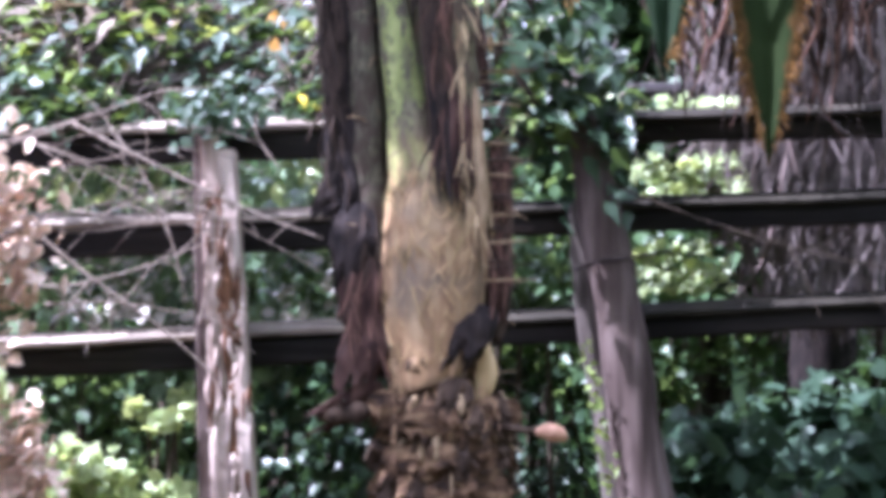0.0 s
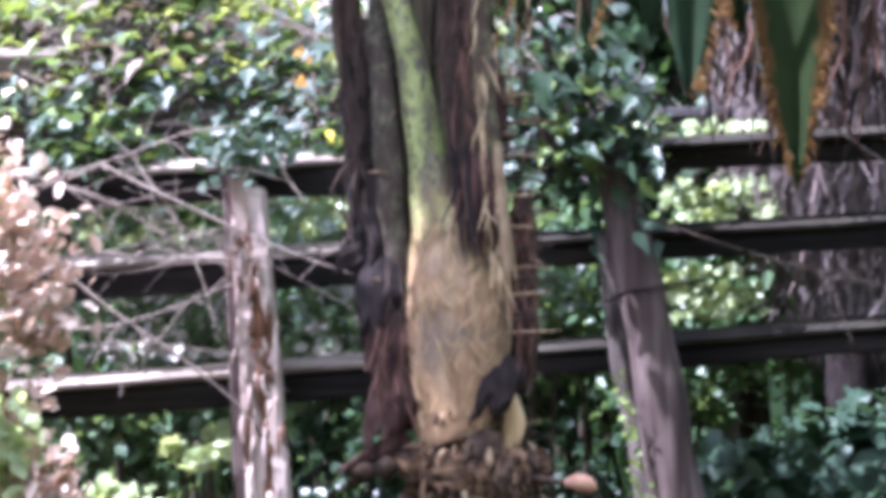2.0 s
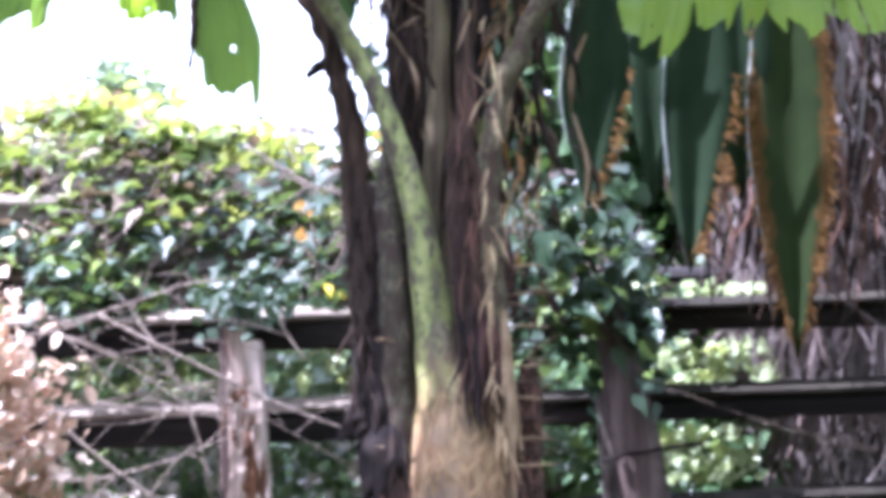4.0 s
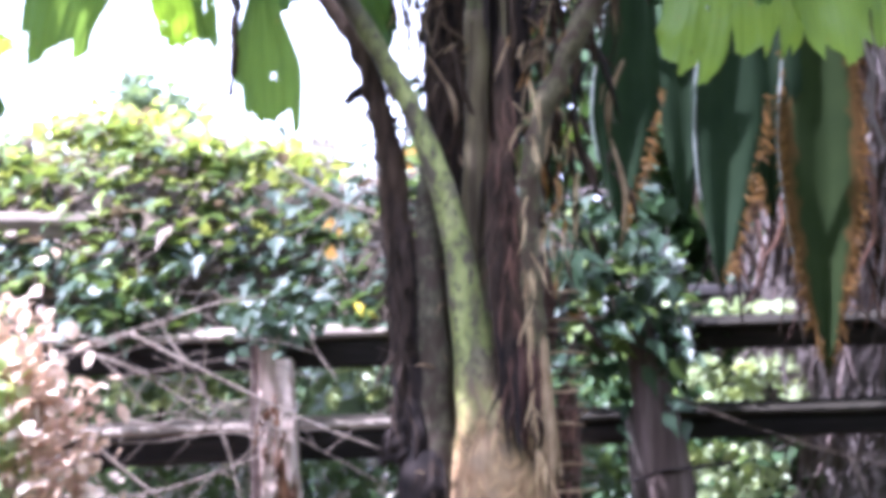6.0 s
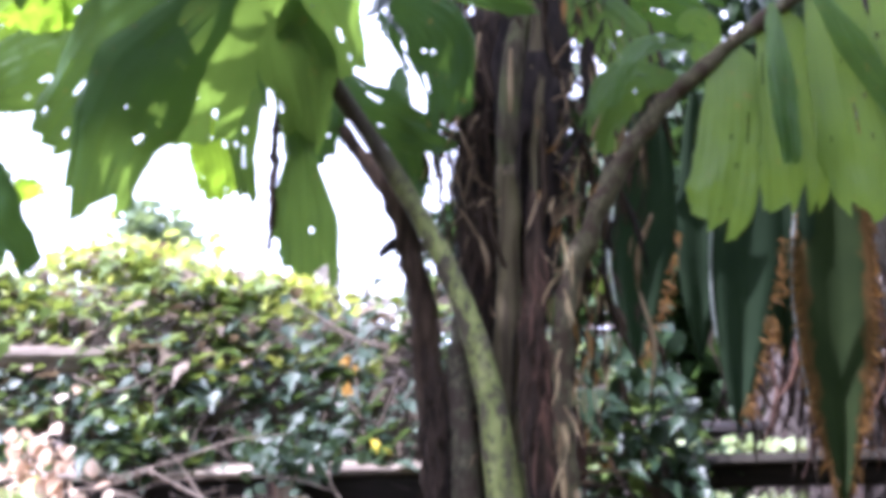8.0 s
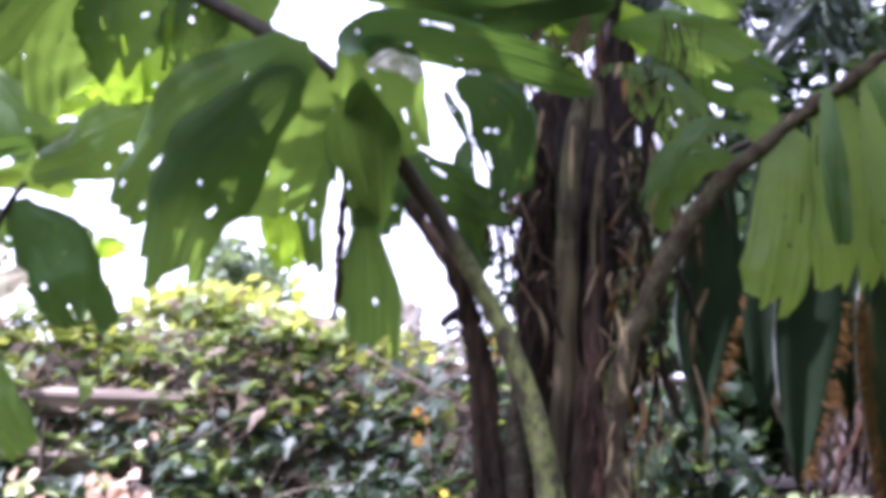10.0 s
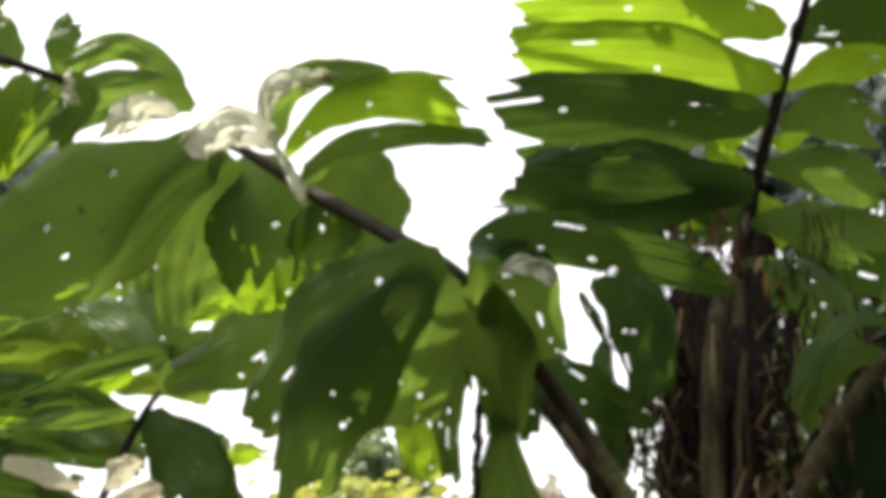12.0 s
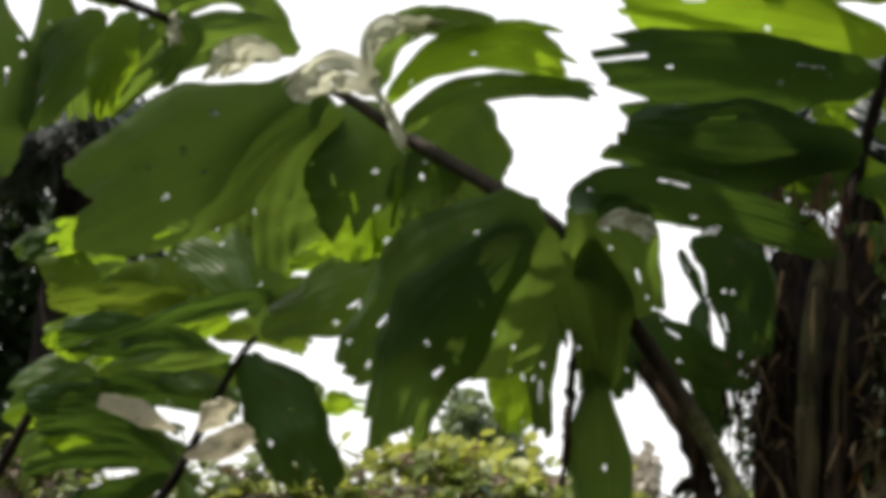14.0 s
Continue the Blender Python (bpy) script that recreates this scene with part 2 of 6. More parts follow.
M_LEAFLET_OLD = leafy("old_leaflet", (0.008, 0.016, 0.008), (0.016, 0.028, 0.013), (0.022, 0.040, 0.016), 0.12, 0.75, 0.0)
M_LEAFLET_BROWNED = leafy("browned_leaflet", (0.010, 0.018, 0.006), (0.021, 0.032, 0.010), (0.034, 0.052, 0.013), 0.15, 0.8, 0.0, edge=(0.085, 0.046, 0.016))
for _m in (M_LEAFLET_OLD, M_LEAFLET_BROWNED):
    _m.node_tree.nodes["Principled BSDF"].inputs["Specular IOR Level"].default_value = 0.05
M_MARGIN = leafy("dried_margin", (0.035, 0.020, 0.012), (0.25, 0.125, 0.028), (0.22, 0.11, 0.03), 0.3, 0.6, spread=0.9)
# bleached leaflet, with sun glare added in its near-white colour
M_LEAFLET_PALE = leafy("bleached_glare_leaflet", (0.26, 0.30, 0.18), (0.80, 0.80, 0.68), (0.80, 0.80, 0.64), 0.5, 0.3, 0.2, spread=0.2)
M_LEAFLET_DRY = leafy("dry_leaflet", (0.70, 0.66, 0.50), (0.86, 0.82, 0.68), (0.80, 0.74, 0.56), 0.45, 0.6, 0.4)
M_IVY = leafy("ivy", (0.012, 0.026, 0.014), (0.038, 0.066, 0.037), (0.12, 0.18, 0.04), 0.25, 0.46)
M_YELLOWLEAF = leafy("yellow_leaf", (0.5, 0.4, 0.03), (0.7, 0.55, 0.06), (0.7, 0.55, 0.05), 0.4)
M_ORANGELEAF = leafy("orange_leaf", (0.40, 0.21, 0.04), (0.52, 0.28, 0.06), (0.6, 0.3, 0.05), 0.4)
M_SHRUB = leafy("shrub_leaf", (0.030, 0.060, 0.030), (0.080, 0.135, 0.060), (0.22, 0.31, 0.08), 0.35, 0.32)
# light green leaf, its colour lightened further to look sunlit
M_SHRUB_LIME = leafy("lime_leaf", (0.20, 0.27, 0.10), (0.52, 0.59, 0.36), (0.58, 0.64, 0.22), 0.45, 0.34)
# grey-green leaf, colour lightened to stand for haze
M_FARBUSH = leafy("far_bush_leaf", (0.065, 0.10, 0.055), (0.16, 0.22, 0.12), (0.25, 0.32, 0.12), 0.35, 0.4)
M_PALEBUSH = leafy("pale_bush_leaf", (0.18, 0.18, 0.14), (0.62, 0.56, 0.50), (0.4, 0.38, 0.3), 0.3, 0.5, spread=0.8)
M_SHRUB_YELLOW = leafy("yellowgreen_leaf", (0.20, 0.25, 0.045), (0.42, 0.45, 0.12), (0.50, 0.54, 0.10), 0.45, 0.4)
M_SHRUB_BLUE = leafy("bluegreen_leaf", (0.030, 0.058, 0.036), (0.058, 0.10, 0.062), (0.10, 0.17, 0.07), 0.3, 0.5)
M_DRYSHRUB = leafy("dry_pink_leaf", (0.42, 0.28, 0.19), (0.80, 0.65, 0.53), (0.70, 0.50, 0.36), 0.35, 0.65, spread=0.8)
M_FEATHER = leafy("feather_leaf", (0.035, 0.050, 0.050), (0.12, 0.14, 0.14), (0.10, 0.14, 0.09), 0.2, 0.25, spread=0.8)
# darkened copy of the green leaves, shade put into the colour
M_SHADELEAF = leafy("shaded_leaf", (0.012, 0.028, 0.015), (0.034, 0.060, 0.030), (0.05, 0.09, 0.03), 0.2, 0.4)
M_HEDGE = leafy("far_leaf", (0.02, 0.045, 0.018), (0.045, 0.085, 0.03), (0.08, 0.14, 0.03), 0.25, 0.5)

# ---- mesh helpers ----


def mesh_of(name, verts, faces, material, uvs=None, smooth=True):
    me = bpy.data.meshes.new(name)
    me.from_pydata([tuple(v) for v in verts], [], faces)
    me.materials.append(material)
    if smooth:
        me.polygons.foreach_set("use_smooth", [True] * len(me.polygons))
    if uvs is not None:
        layer = me.uv_layers.new(name="UVMap")
        loops = np.empty(len(me.loops), dtype=np.int32)
        me.loops.foreach_get("vertex_index", loops)
        layer.data.foreach_set("uv", np.asarray(uvs, dtype=np.float32)[loops].ravel())
    me.update()
    return me


def part(name, me, parent=None, label=""):
    ob = new(name, me)
    if parent is not None:
        ob.parent = parent
        ob.matrix_parent_inverse = Matrix.Translation(-parent.location)
    return tagged(ob, label)


def thing(name, at, label, category, group="", kind=""):
    ob = new(name)
    ob.location = at
    ob.empty_display_size = 0.1
    return tagged(ob, label, category, group, kind)


def spline(points, steps=6):
    """Smooth line through (x, y, z, r) rows."""
    p = [np.array(q, float) for q in points]
    p = [2 * p[0] - p[1]] + p + [2 * p[-1] - p[-2]]
    out = []
    for i in range(1, len(p) - 2):
        for k in range(steps):
            u = k / steps
            out.append(0.5 * (2 * p[i] + (p[i + 1] - p[i - 1]) * u + (2 * p[i - 1] - 5 * p[i] + 4 * p[i + 1] - p[i + 2]) * u * u
                              + (3 * p[i] - p[i - 1] - 3 * p[i + 1] + p[i + 2]) * u ** 3))
    out.append(p[-2])
    return np.array(out)


def tube(name, points, material, sides=8, rough=0.0, flat=1.0, steps=6, seed=0, grain=30):
    """Tapered, slightly uneven limb along points of (x, y, z, radius)."""
    line = spline(points, steps)
    c, rad = line[:, :3], np.maximum(line[:, 3], 0.0008)
    d = np.gradient(c, axis=0)
    d /= np.linalg.norm(d, axis=1)[:, None]
    verts, faces, n = [], [], len(c)
    for i in range(n):
        ref = np.array((0, 1.0, 0)) if abs(d[i][1]) < 0.9 else np.array((1.0, 0, 0))
        a = np.cross(d[i], ref)
        a /= np.linalg.norm(a)
        b = np.cross(d[i], a)
        for k in range(sides):
            w = 2 * math.pi * k / sides
            r = rad[i]
            if rough:
                q = c[i] + a * math.cos(w) * r + b * math.sin(w) * r
                r *= 1 + rough * noise.noise((q[0] * grain + seed, q[1] * grain, q[2] * grain * 0.6))
            verts.append(c[i] + a * math.cos(w) * r + b * math.sin(w) * r * flat)
    for i in range(n - 1):
        for k in range(sides):
            k2 = (k + 1) % sides
            faces.append((i * sides + k, i * sides + k2, (i + 1) * sides + k2, (i + 1) * sides + k))
    faces.append(tuple(range(sides))[::-1])
    faces.append(tuple((n - 1) * sides + k for k in range(sides)))
    return mesh_of(name, verts, faces, material)


def beam(name, a, b, wide, high, material, tilt=0.0, seed=0, worn=0.004, cuts=18):
    """Sawn timber from a to b, edges rounded and worn, turned by tilt degrees about its length."""
    a, b = Vector(a), Vector(b)
    d = (b - a).normalized()
    up = Vector((0, 0, 1)) if abs(d.z) < 0.8 else Vector((0, -1, 0))
    s = d.cross(up).normalized()
    u = s.cross(d)
    turn = Matrix.Rotation(radians(tilt), 3, d)
    s, u = turn @ s, turn @ u
    e = min(wide, high) * 0.16
    w, h = wide / 2, high / 2
    ring = [(-w + e, -h), (w - e, -h), (w, -h + e), (w, h - e), (w - e, h), (-w + e, h), (-w, h - e), (-w, -h + e)]
    verts, faces = [], []
    for i in range(cuts + 1):
        c = a.lerp(b, i / cuts)
        for j, (x, y) in enumerate(ring):
            k = 1 + worn * 12 * noise.noise((i * 0.9 + seed * 7.3, j * 1.7, seed))
            verts.append(c + s * x * k + u * y * k + u * worn * noise.noise((i * 0.35, seed, 3.1)))
    for i in range(cuts):
        for j in range(8):
            j2 = (j + 1) % 8
            faces.append((i * 8 + j, i * 8 + j2, (i + 1) * 8 + j2, (i + 1) * 8 + j))
    faces += [tuple(range(8))[::-1], tuple(cuts * 8 + j for j in range(8))]
    return mesh_of(name, verts, faces, material, smooth=False)


def leaflet(base, tip, width, seed, material, bow=0.02, skew=0.0, twist=0.0, waist=0.1, ragged=0.1, cup=0.15, swell=0.82, holes=4):
    """Fishtail leaflet: a wedge from base to a ragged, toothed end; width at its broadest."""
    rng = random.Random(seed)
    base, tip = Vector(base), Vector(tip)
    axis = tip - base
    length = axis.length
    a = axis / length
    face = Vector((0, -1, 0)) + Vector((0, 0, -0.35))
    c = a.cross(face)
    c = c.normalized() if c.length > 1e-3 else Vector((1, 0, 0))
    c = Matrix.Rotation(radians(twist), 3, a) @ c
    n = c.cross(a).normalized()
    nu, nv = 20, 28
    ends, lobe = [], 0.0
    for j in range(nv + 1):
        if j % 4 == 0:
            lobe = rng.uniform(-1, 0.35) * ragged
        tooth = (ragged * 0.45 if j % 2 else 0.0)
        v = j / nv - 0.5
        ends.append(1 + lobe + tooth * rng.uniform(0.3, 1) + skew * v * 2 - 0.10 * (2 * v) ** 4)
    verts, faces, uvs = [], [], []
    ph = rng.uniform(0, 9)
    for i in range(nu + 1):
        s = i / nu
        grow = min(1.0, s / swell)
        w = width * (waist + (1 - waist) * (grow ** 1.15) * (1 - 0.12 * max(0, (s - swell) / (1 - swell)) ** 2))
        if s < 0.06:
            w *= 0.4 + 10 * s
        for j in range(nv + 1):
            v = j / nv - 0.5
            reach = 1 + (ends[j] - 1) * s ** 2.2
            edge = 1 + 0.07 * noise.noise((s * 7 + ph, v * 2, seed))
            p = base + a * (length * s * reach) + c * (w * v * edge)
            p += n * (bow * math.sin(math.pi * s) * 1.0 - cup * width * (2 * v) ** 2 * s * 0.5)
            p += n * (0.010 * noise.noise((s * 4 + ph, v * 3.5, seed * 0.7))) * s
            p += Vector((0, 0, -1)) * bow * 0.8 * s * s
            verts.append(p)
            uvs.append((j / nv, s))
    # insect holes and splits along the veins
    gone, slit = set(), set()
    for _ in range(holes):
        i0, j0 = rng.randrange(5, nu - 2), rng.randrange(1, nv - 1)
        gone.add((i0, j0))
        if rng.random() < 0.4:
            gone.add((i0 + 1, j0))
    if ragged < 0.2:
        for _ in range(rng.randrange(0, 3)):
            j0, i0 = rng.randrange(2, nv - 2), rng.randrange(int(nu * 0.78), nu - 1)
            slit.update((i, j0) for i in range(i0, nu))
    for i in range(nu):
        for j in range(nv):
            k = i * (nv + 1) + j
            loop = (k, k + 1, k + nv + 2, k + nv + 1)
            if (i, j) in slit:
                continue
            if (i, j) not in gone:
                faces.append(loop)
                continue
            mid = sum((verts[q] for q in loop), Vector()) / 4
            first = len(verts)
            for q in loop:
                verts.append(mid.lerp(verts[q], rng.uniform(0.25, 0.6)))
                uvs.append(uvs[q])
            faces += [(loop[q], loop[(q + 1) % 4], first + (q + 1) % 4, first + q) for q in range(4)]
    return mesh_of("leaflet", verts, faces, material, uvs)


def blade(row, seed, material, ragged=0.12, cup=0.12, holes=4, wave=0.012):
    """Fishtail leaflet along a curved midline: broad, pleated, with a bitten, toothed end, splits and insect holes."""
    bx, by, bz, mx, mz, tx, ty, tz, w0, w1, w2, twist = row
    rng = random.Random(seed)
    base, tip = Vector((bx, by, bz)), Vector((tx, ty, tz))
    mid = Vector((mx, (by + ty) / 2 - 0.012, mz))
    ctrl = 2 * mid - (base + tip) / 2
    nu, nv = 26, 34
    ragged *= min(1.0, 1.3 * w2 / (tip - base).length)
    # lobes of uneven breadth, each cut on the slant, with small teeth
    ends, left, lo, hi, run = [], 0, 0.0, 0.0, 1
    for j in range(nv + 1):
        if left == 0:
            run = left = rng.randrange(5, 13)
            lo, hi = rng.uniform(-1.5, 0.4) * ragged, rng.uniform(-0.9, 0.7) * ragged
        u = 1 - left / run
        left -= 1
        v = j / nv * 2 - 1
        ends.append(1 + lo + (hi - lo) * u + ragged * 0.11 * (0.0, 0.5, 1.0, 0.4)[j % 4] * rng.uniform(0.5, 1) - 0.05 * v ** 4)
    notch = {sd: [rng.uniform(-0.16, 0.05) if rng.random() < 0.45 else 0.0 for _ in range(12)] for sd in (False, True)}
    ph, lean = rng.uniform(0, 9), rng.choice((-1, 1)) * rng.uniform(0.02, 0.07) * min(1.0, 1.6 * w2 / (tip - base).length)
    stops = ((0.0, w0 * 0.35), (0.10, w0), (0.5, w1), (0.85, max(w2, w1 * 0.4)), (1.0, w2 * 0.92))

    def width(s):
        for (s0, a0), (s1, a1) in zip(stops, stops[1:]):
            if s <= s1:
                u = (s - s0) / (s1 - s0)
                return a0 + (a1 - a0) * u * u * (3 - 2 * u)
        return stops[-1][1]

    verts, faces, uvs = [], [], []
    face = Vector((0, -1, -0.35))
    for i in range(nu + 1):
        s = i / nu
        w = width(s)
        for j in range(nv + 1):
            v = j / nv - 0.5
            q = s * (1 + (ends[j] - 1 + lean * v * 4) * s ** 3)
            d = 2 * (1 - q) * (ctrl - base) + 2 * q * (tip - ctrl)
            d.normalize()
            c = d.cross(face).normalized()
            c = Matrix.Rotation(radians(twist * (0.6 + 0.8 * s)), 3, d) @ c
            n = c.cross(d)
            p = base * (1 - q) ** 2 + ctrl * 2 * q * (1 - q) + tip * q * q
            bite = 1 + 0.09 * noise.noise((s * 8 + ph, (v > 0) * 3.0, seed)) + (0.05 * noise.noise((s * 31 + ph, (v > 0) * 5.0, seed)) if s > 0.45 else 0)
            e = notch[v > 0]
            at = s * 10.99
            bite += (e[int(at)] + (e[int(at) + 1] - e[int(at)]) * (at % 1)) * max(0.0, s - 0.25)
            p = p + c * (w * v * bite)
            p += n * (-cup * w * (2 * v) ** 2 * (0.3 + 0.7 * s) + 0.0009 * math.cos(v * 44) * s)
            p += n * wave * (noise.noise((s * 3 + ph, v * 2.2, seed * 0.7)) + 0.5 * noise.noise((s * 8 + ph, v * 5, seed * 0.3))) * s
            verts.append(p)
            uvs.append((j / nv, s))
    gone, slit = set(), set()
    for _ in range(holes):
        i0, j0 = rng.randrange(4, nu - 2), rng.randrange(1, nv - 1)
        gone.add((i0, j0))
        if rng.random() < 0.6:
            gone.add((i0, j0 + 1))
    for _ in range(holes // 3):
        i0, j0 = rng.randrange(6, nu - 6), rng.randrange(3, nv - 3)
        slit.update((i, j0) for i in range(i0, i0 + rng.randrange(2, 5)))
    for _ in range(rng.randrange(0, 2) if w2 > 0.12 else 0):
        j0, i0 = rng.randrange(3, nv - 3), rng.randrange(int(nu * 0.75), nu - 1)
        slit.update((i, j0) for i in range(i0, nu))
    for i in range(nu):
        for j in range(nv):
            k = i * (nv + 1) + j
            loop = (k, k + 1, k + nv + 2, k + nv + 1)
            if (i, j) in slit:
                continue
            if (i, j) not in gone:
                faces.append(loop)
                continue
            centre = sum((verts[q] for q in loop), Vector()) / 4
            first = len(verts)
            for q in loop:
                verts.append(centre.lerp(verts[q], rng.uniform(0.4, 0.8)))
                uvs.append(uvs[q])
            faces += [(loop[q], loop[(q + 1) % 4], first + (q + 1) % 4, first + q) for q in range(4)]
    return mesh_of("leaflet", verts, faces, material, uvs)


def lance(base, tip, width, seed, material, sides=(0, 1), start=0.0):
    """Long hanging leaflet that tapers to a point, with its pale edge rib and dried, frayed margins as meshes of their own."""
    rng = np.random.default_rng(seed)
    base, tip = np.array(base, float), np.array(tip, float)
    nu, nv = 26, 8
    verts, faces, uvs, edge = [], [], [], ([], [])
    for i in range(nu + 1):
        s = i / nu
        w = width * min(1.0, 0.45 + 1.2 * s) * (1 - max(0.0, (s - 0.52) / 0.48) ** 1.7)
        for j in range(nv + 1):
            v = j / nv - 0.5
            wob = 0.006 * noise.noise((s * 9, v, seed)) * (1 - s)
            p = base + (tip - base) * s + np.array((w * v + wob, 0.05 * width * math.cos(v * 9) + 0.03 * math.sin(s * 3 + seed), 0))
            verts.append(p)
            uvs.append((j / nv, s))
            if j in (0, nv) and 0.12 < s < 0.97:
                edge[1 if j else 0].append(p)
    for i in range(nu):
        for j in range(nv):
            k = i * (nv + 1) + j
            faces.append((k, k + 1, k + nv + 2, k + nv + 1))
    blade = mesh_of("leaflet", verts, faces, material, uvs)
    spots, ways = [], []
    for sd in sides:
        e, out = edge[sd], (1 if sd else -1)
        for _ in range(int(210 * (1 - start))):
            k = rng.integers(int(start * len(e)), len(e) - 1)
            q = e[k] + (e[k + 1] - e[k]) * rng.uniform()
            thick = 0.68 + 0.95 * noise.noise((q[2] * 11, seed, sd))
            if thick < 0.25:
                continue
            spots.append(q + np.array((-out * rng.uniform(0.0, 0.022) * thick, rng.uniform(-0.008, -0.003), 0)))
            ways.append((out * rng.uniform(0.008, 0.034) * thick, rng.uniform(-0.004, 0.004), rng.uniform(-0.030, 0.004)))
    margin = strands("dried_margin", spots, ways, rng.uniform(0.0015, 0.0045, len(spots)), M_MARGIN, rng, 0.12)
    rib = tube("rib", [(*(p + np.array((-0.002, -0.004, 0))), 0.0028 - 0.00015 * i) for i, p in enumerate(edge[0][:18:2])], M_RIB, 5, 0.3, steps=3)
    return blade, margin, rib


def strands(name, spots, ways, widths, material, rng, bend=0.15, face=(0, -1, 0)):
    """Many thin bent, tapering ribbons in one mesh: from each spot along its way, turned towards face."""
    spots, ways = np.asarray(spots, float), np.asarray(ways, float)
    n = len(spots)
    long = np.linalg.norm(ways, axis=1)[:, None]
    f = np.asarray(face, float) + rng.normal(0, 0.35, (n, 3))
    side = np.cross(ways, f)
    side /= np.maximum(np.linalg.norm(side, axis=1)[:, None], 1e-6)
    out = np.cross(side, ways) / np.maximum(long, 1e-6)
    kink = side * long * rng.normal(0, bend, (n, 1)) + out * long * rng.normal(0, bend * 0.6, (n, 1))
    w = np.asarray(widths)[:, None] / 2
    rows = []
    for u, k in ((0.0, 0.55), (0.35, 1.0), (0.7, 0.85), (1.0, 0.12)):
        p = spots + ways * u + kink * (4 * u * (1 - u))
        rows += [p - side * w * k, p + out * w * k * 0.5, p + side * w * k]
    verts = np.stack(rows, 1).reshape(-1, 3)
    quad = np.array([(3 * r + c, 3 * r + c + 1, 3 * r + c + 4, 3 * r + c + 3) for r in range(3) for c in range(2)])
    faces = (quad[None] + (np.arange(n) * 12)[:, None, None]).reshape(-1, 4)
    return mesh_of(name, verts.tolist(), faces.tolist(), material)


LEAF = {
    "oval": (np.array([(0, 0, 0), (-.30, .25, .05), (-.38, .55, .06), (-.2, .82, .02), (0, 1, -.10), (.2, .82, .02), (.38, .55, .06), (.30, .25, .05), (0, .5, -.03)]),
             [(0, 8, 1), (1, 8, 2), (2, 8, 3), (3, 8, 4), (4, 8, 5), (5, 8, 6), (6, 8, 7), (7, 8, 0)]),
    "point": (np.array([(0, 0, 0), (-.20, .16, .04), (-.30, .36, .06), (-.13, .60, .03), (0, 1, -.12), (.13, .60, .03), (.30, .36, .06), (.20, .16, .04), (0, .4, -.03)]),
              [(0, 8, 1), (1, 8, 2), (2, 8, 3), (3, 8, 4), (4, 8, 5), (5, 8, 6), (6, 8, 7), (7, 8, 0)]),
    "slim": (np.array([(0, 0, 0), (-.11, .4, .03), (0, 1, -.12), (.11, .4, .03), (0, .45, -.01)]),
             [(0, 4, 1), (1, 4, 2), (2, 4, 3), (3, 4, 0)]),
}


def leaves(name, spots, facing, sizes, material, rng, shape="oval", droop=0.35, loose=0.7):
    """Many small leaves in one mesh, at spots, turned towards facing with some disorder."""
    t, f = LEAF[shape]
    n, k = len(spots), len(t)
    nor = np.asarray(facing, float) + rng.normal(0, loose, (n, 3))
    nor /= np.linalg.norm(nor, axis=1)[:, None]
    ax = rng.normal(0, 1, (n, 3)) + np.array((0, 0, -droop * 3))
    ax -= nor * np.sum(ax * nor, axis=1)[:, None]
    ax /= np.linalg.norm(ax, axis=1)[:, None]
    side = np.cross(ax, nor)
    sz = np.asarray(sizes)[:, None, None]
    v = np.asarray(spots)[:, None, :] + sz * (t[None, :, 0, None] * side[:, None, :] + (t[None, :, 1, None] - 0.4) * ax[:, None, :] + t[None, :, 2, None] * nor[:, None, :])
    faces = (np.asarray(f)[None] + (np.arange(n) * k)[:, None, None]).reshape(-1, 3)
    me = bpy.data.meshes.new(name)
    me.from_pydata(v.reshape(-1, 3).tolist(), [], faces.tolist())
    me.materials.append(material)
    me.polygons.foreach_set("use_smooth", [True] * len(me.polygons))
    me.update()
    return me


def clumps(rng, n, centre, size, count, tight=0.45):
    """Spots gathered round clump centres inside an ellipsoid, denser at its skin."""
    c = rng.normal(0, 1, (count, 3))
    c /= np.linalg.norm(c, axis=1)[:, None]
    c *= rng.uniform(0.25, 1.0, (count, 1)) ** 0.5
    pick = rng.integers(0, count, n)
    p = c[pick] + rng.normal(0, tight * 0.5, (n, 3)) * 0.6
    return p * np.array(size) + np.array(centre)


def shrub(name, label, category, centre, size, n, leaf, material, seed, clump=24, shape="oval", loose=0.7, stems=5, facing=(0, -0.5, 0.8), ground=0.0, kind=""):
    """A bush: stems from the ground into the crown, and a crown of small leaves in clumps."""
    rng = np.random.default_rng(seed)
    top = thing(name, (centre[0], centre[1], ground), label, category, kind=kind)
    spots = clumps(rng, n, centre, size, clump)
    part("crown", leaves("crown", spots, facing, rng.uniform(leaf * 0.6, leaf * 1.25, n), material, rng, shape, loose=loose), top)
    for i in range(stems):
        e = np.array(centre) + rng.uniform(-0.6, 0.6, 3) * np.array(size)
        b = np.array((centre[0] + rng.uniform(-.15, .15) * size[0], centre[1] + rng.uniform(-.1, .1), ground - 0.02))
        m = (b + e) / 2 + rng.normal(0, 0.05, 3)
        part("stem", tube("stem", [(*b, 0.014), (*m, 0.010), (*e, 0.004)], M_VINESTEM, 6), top)
    return top


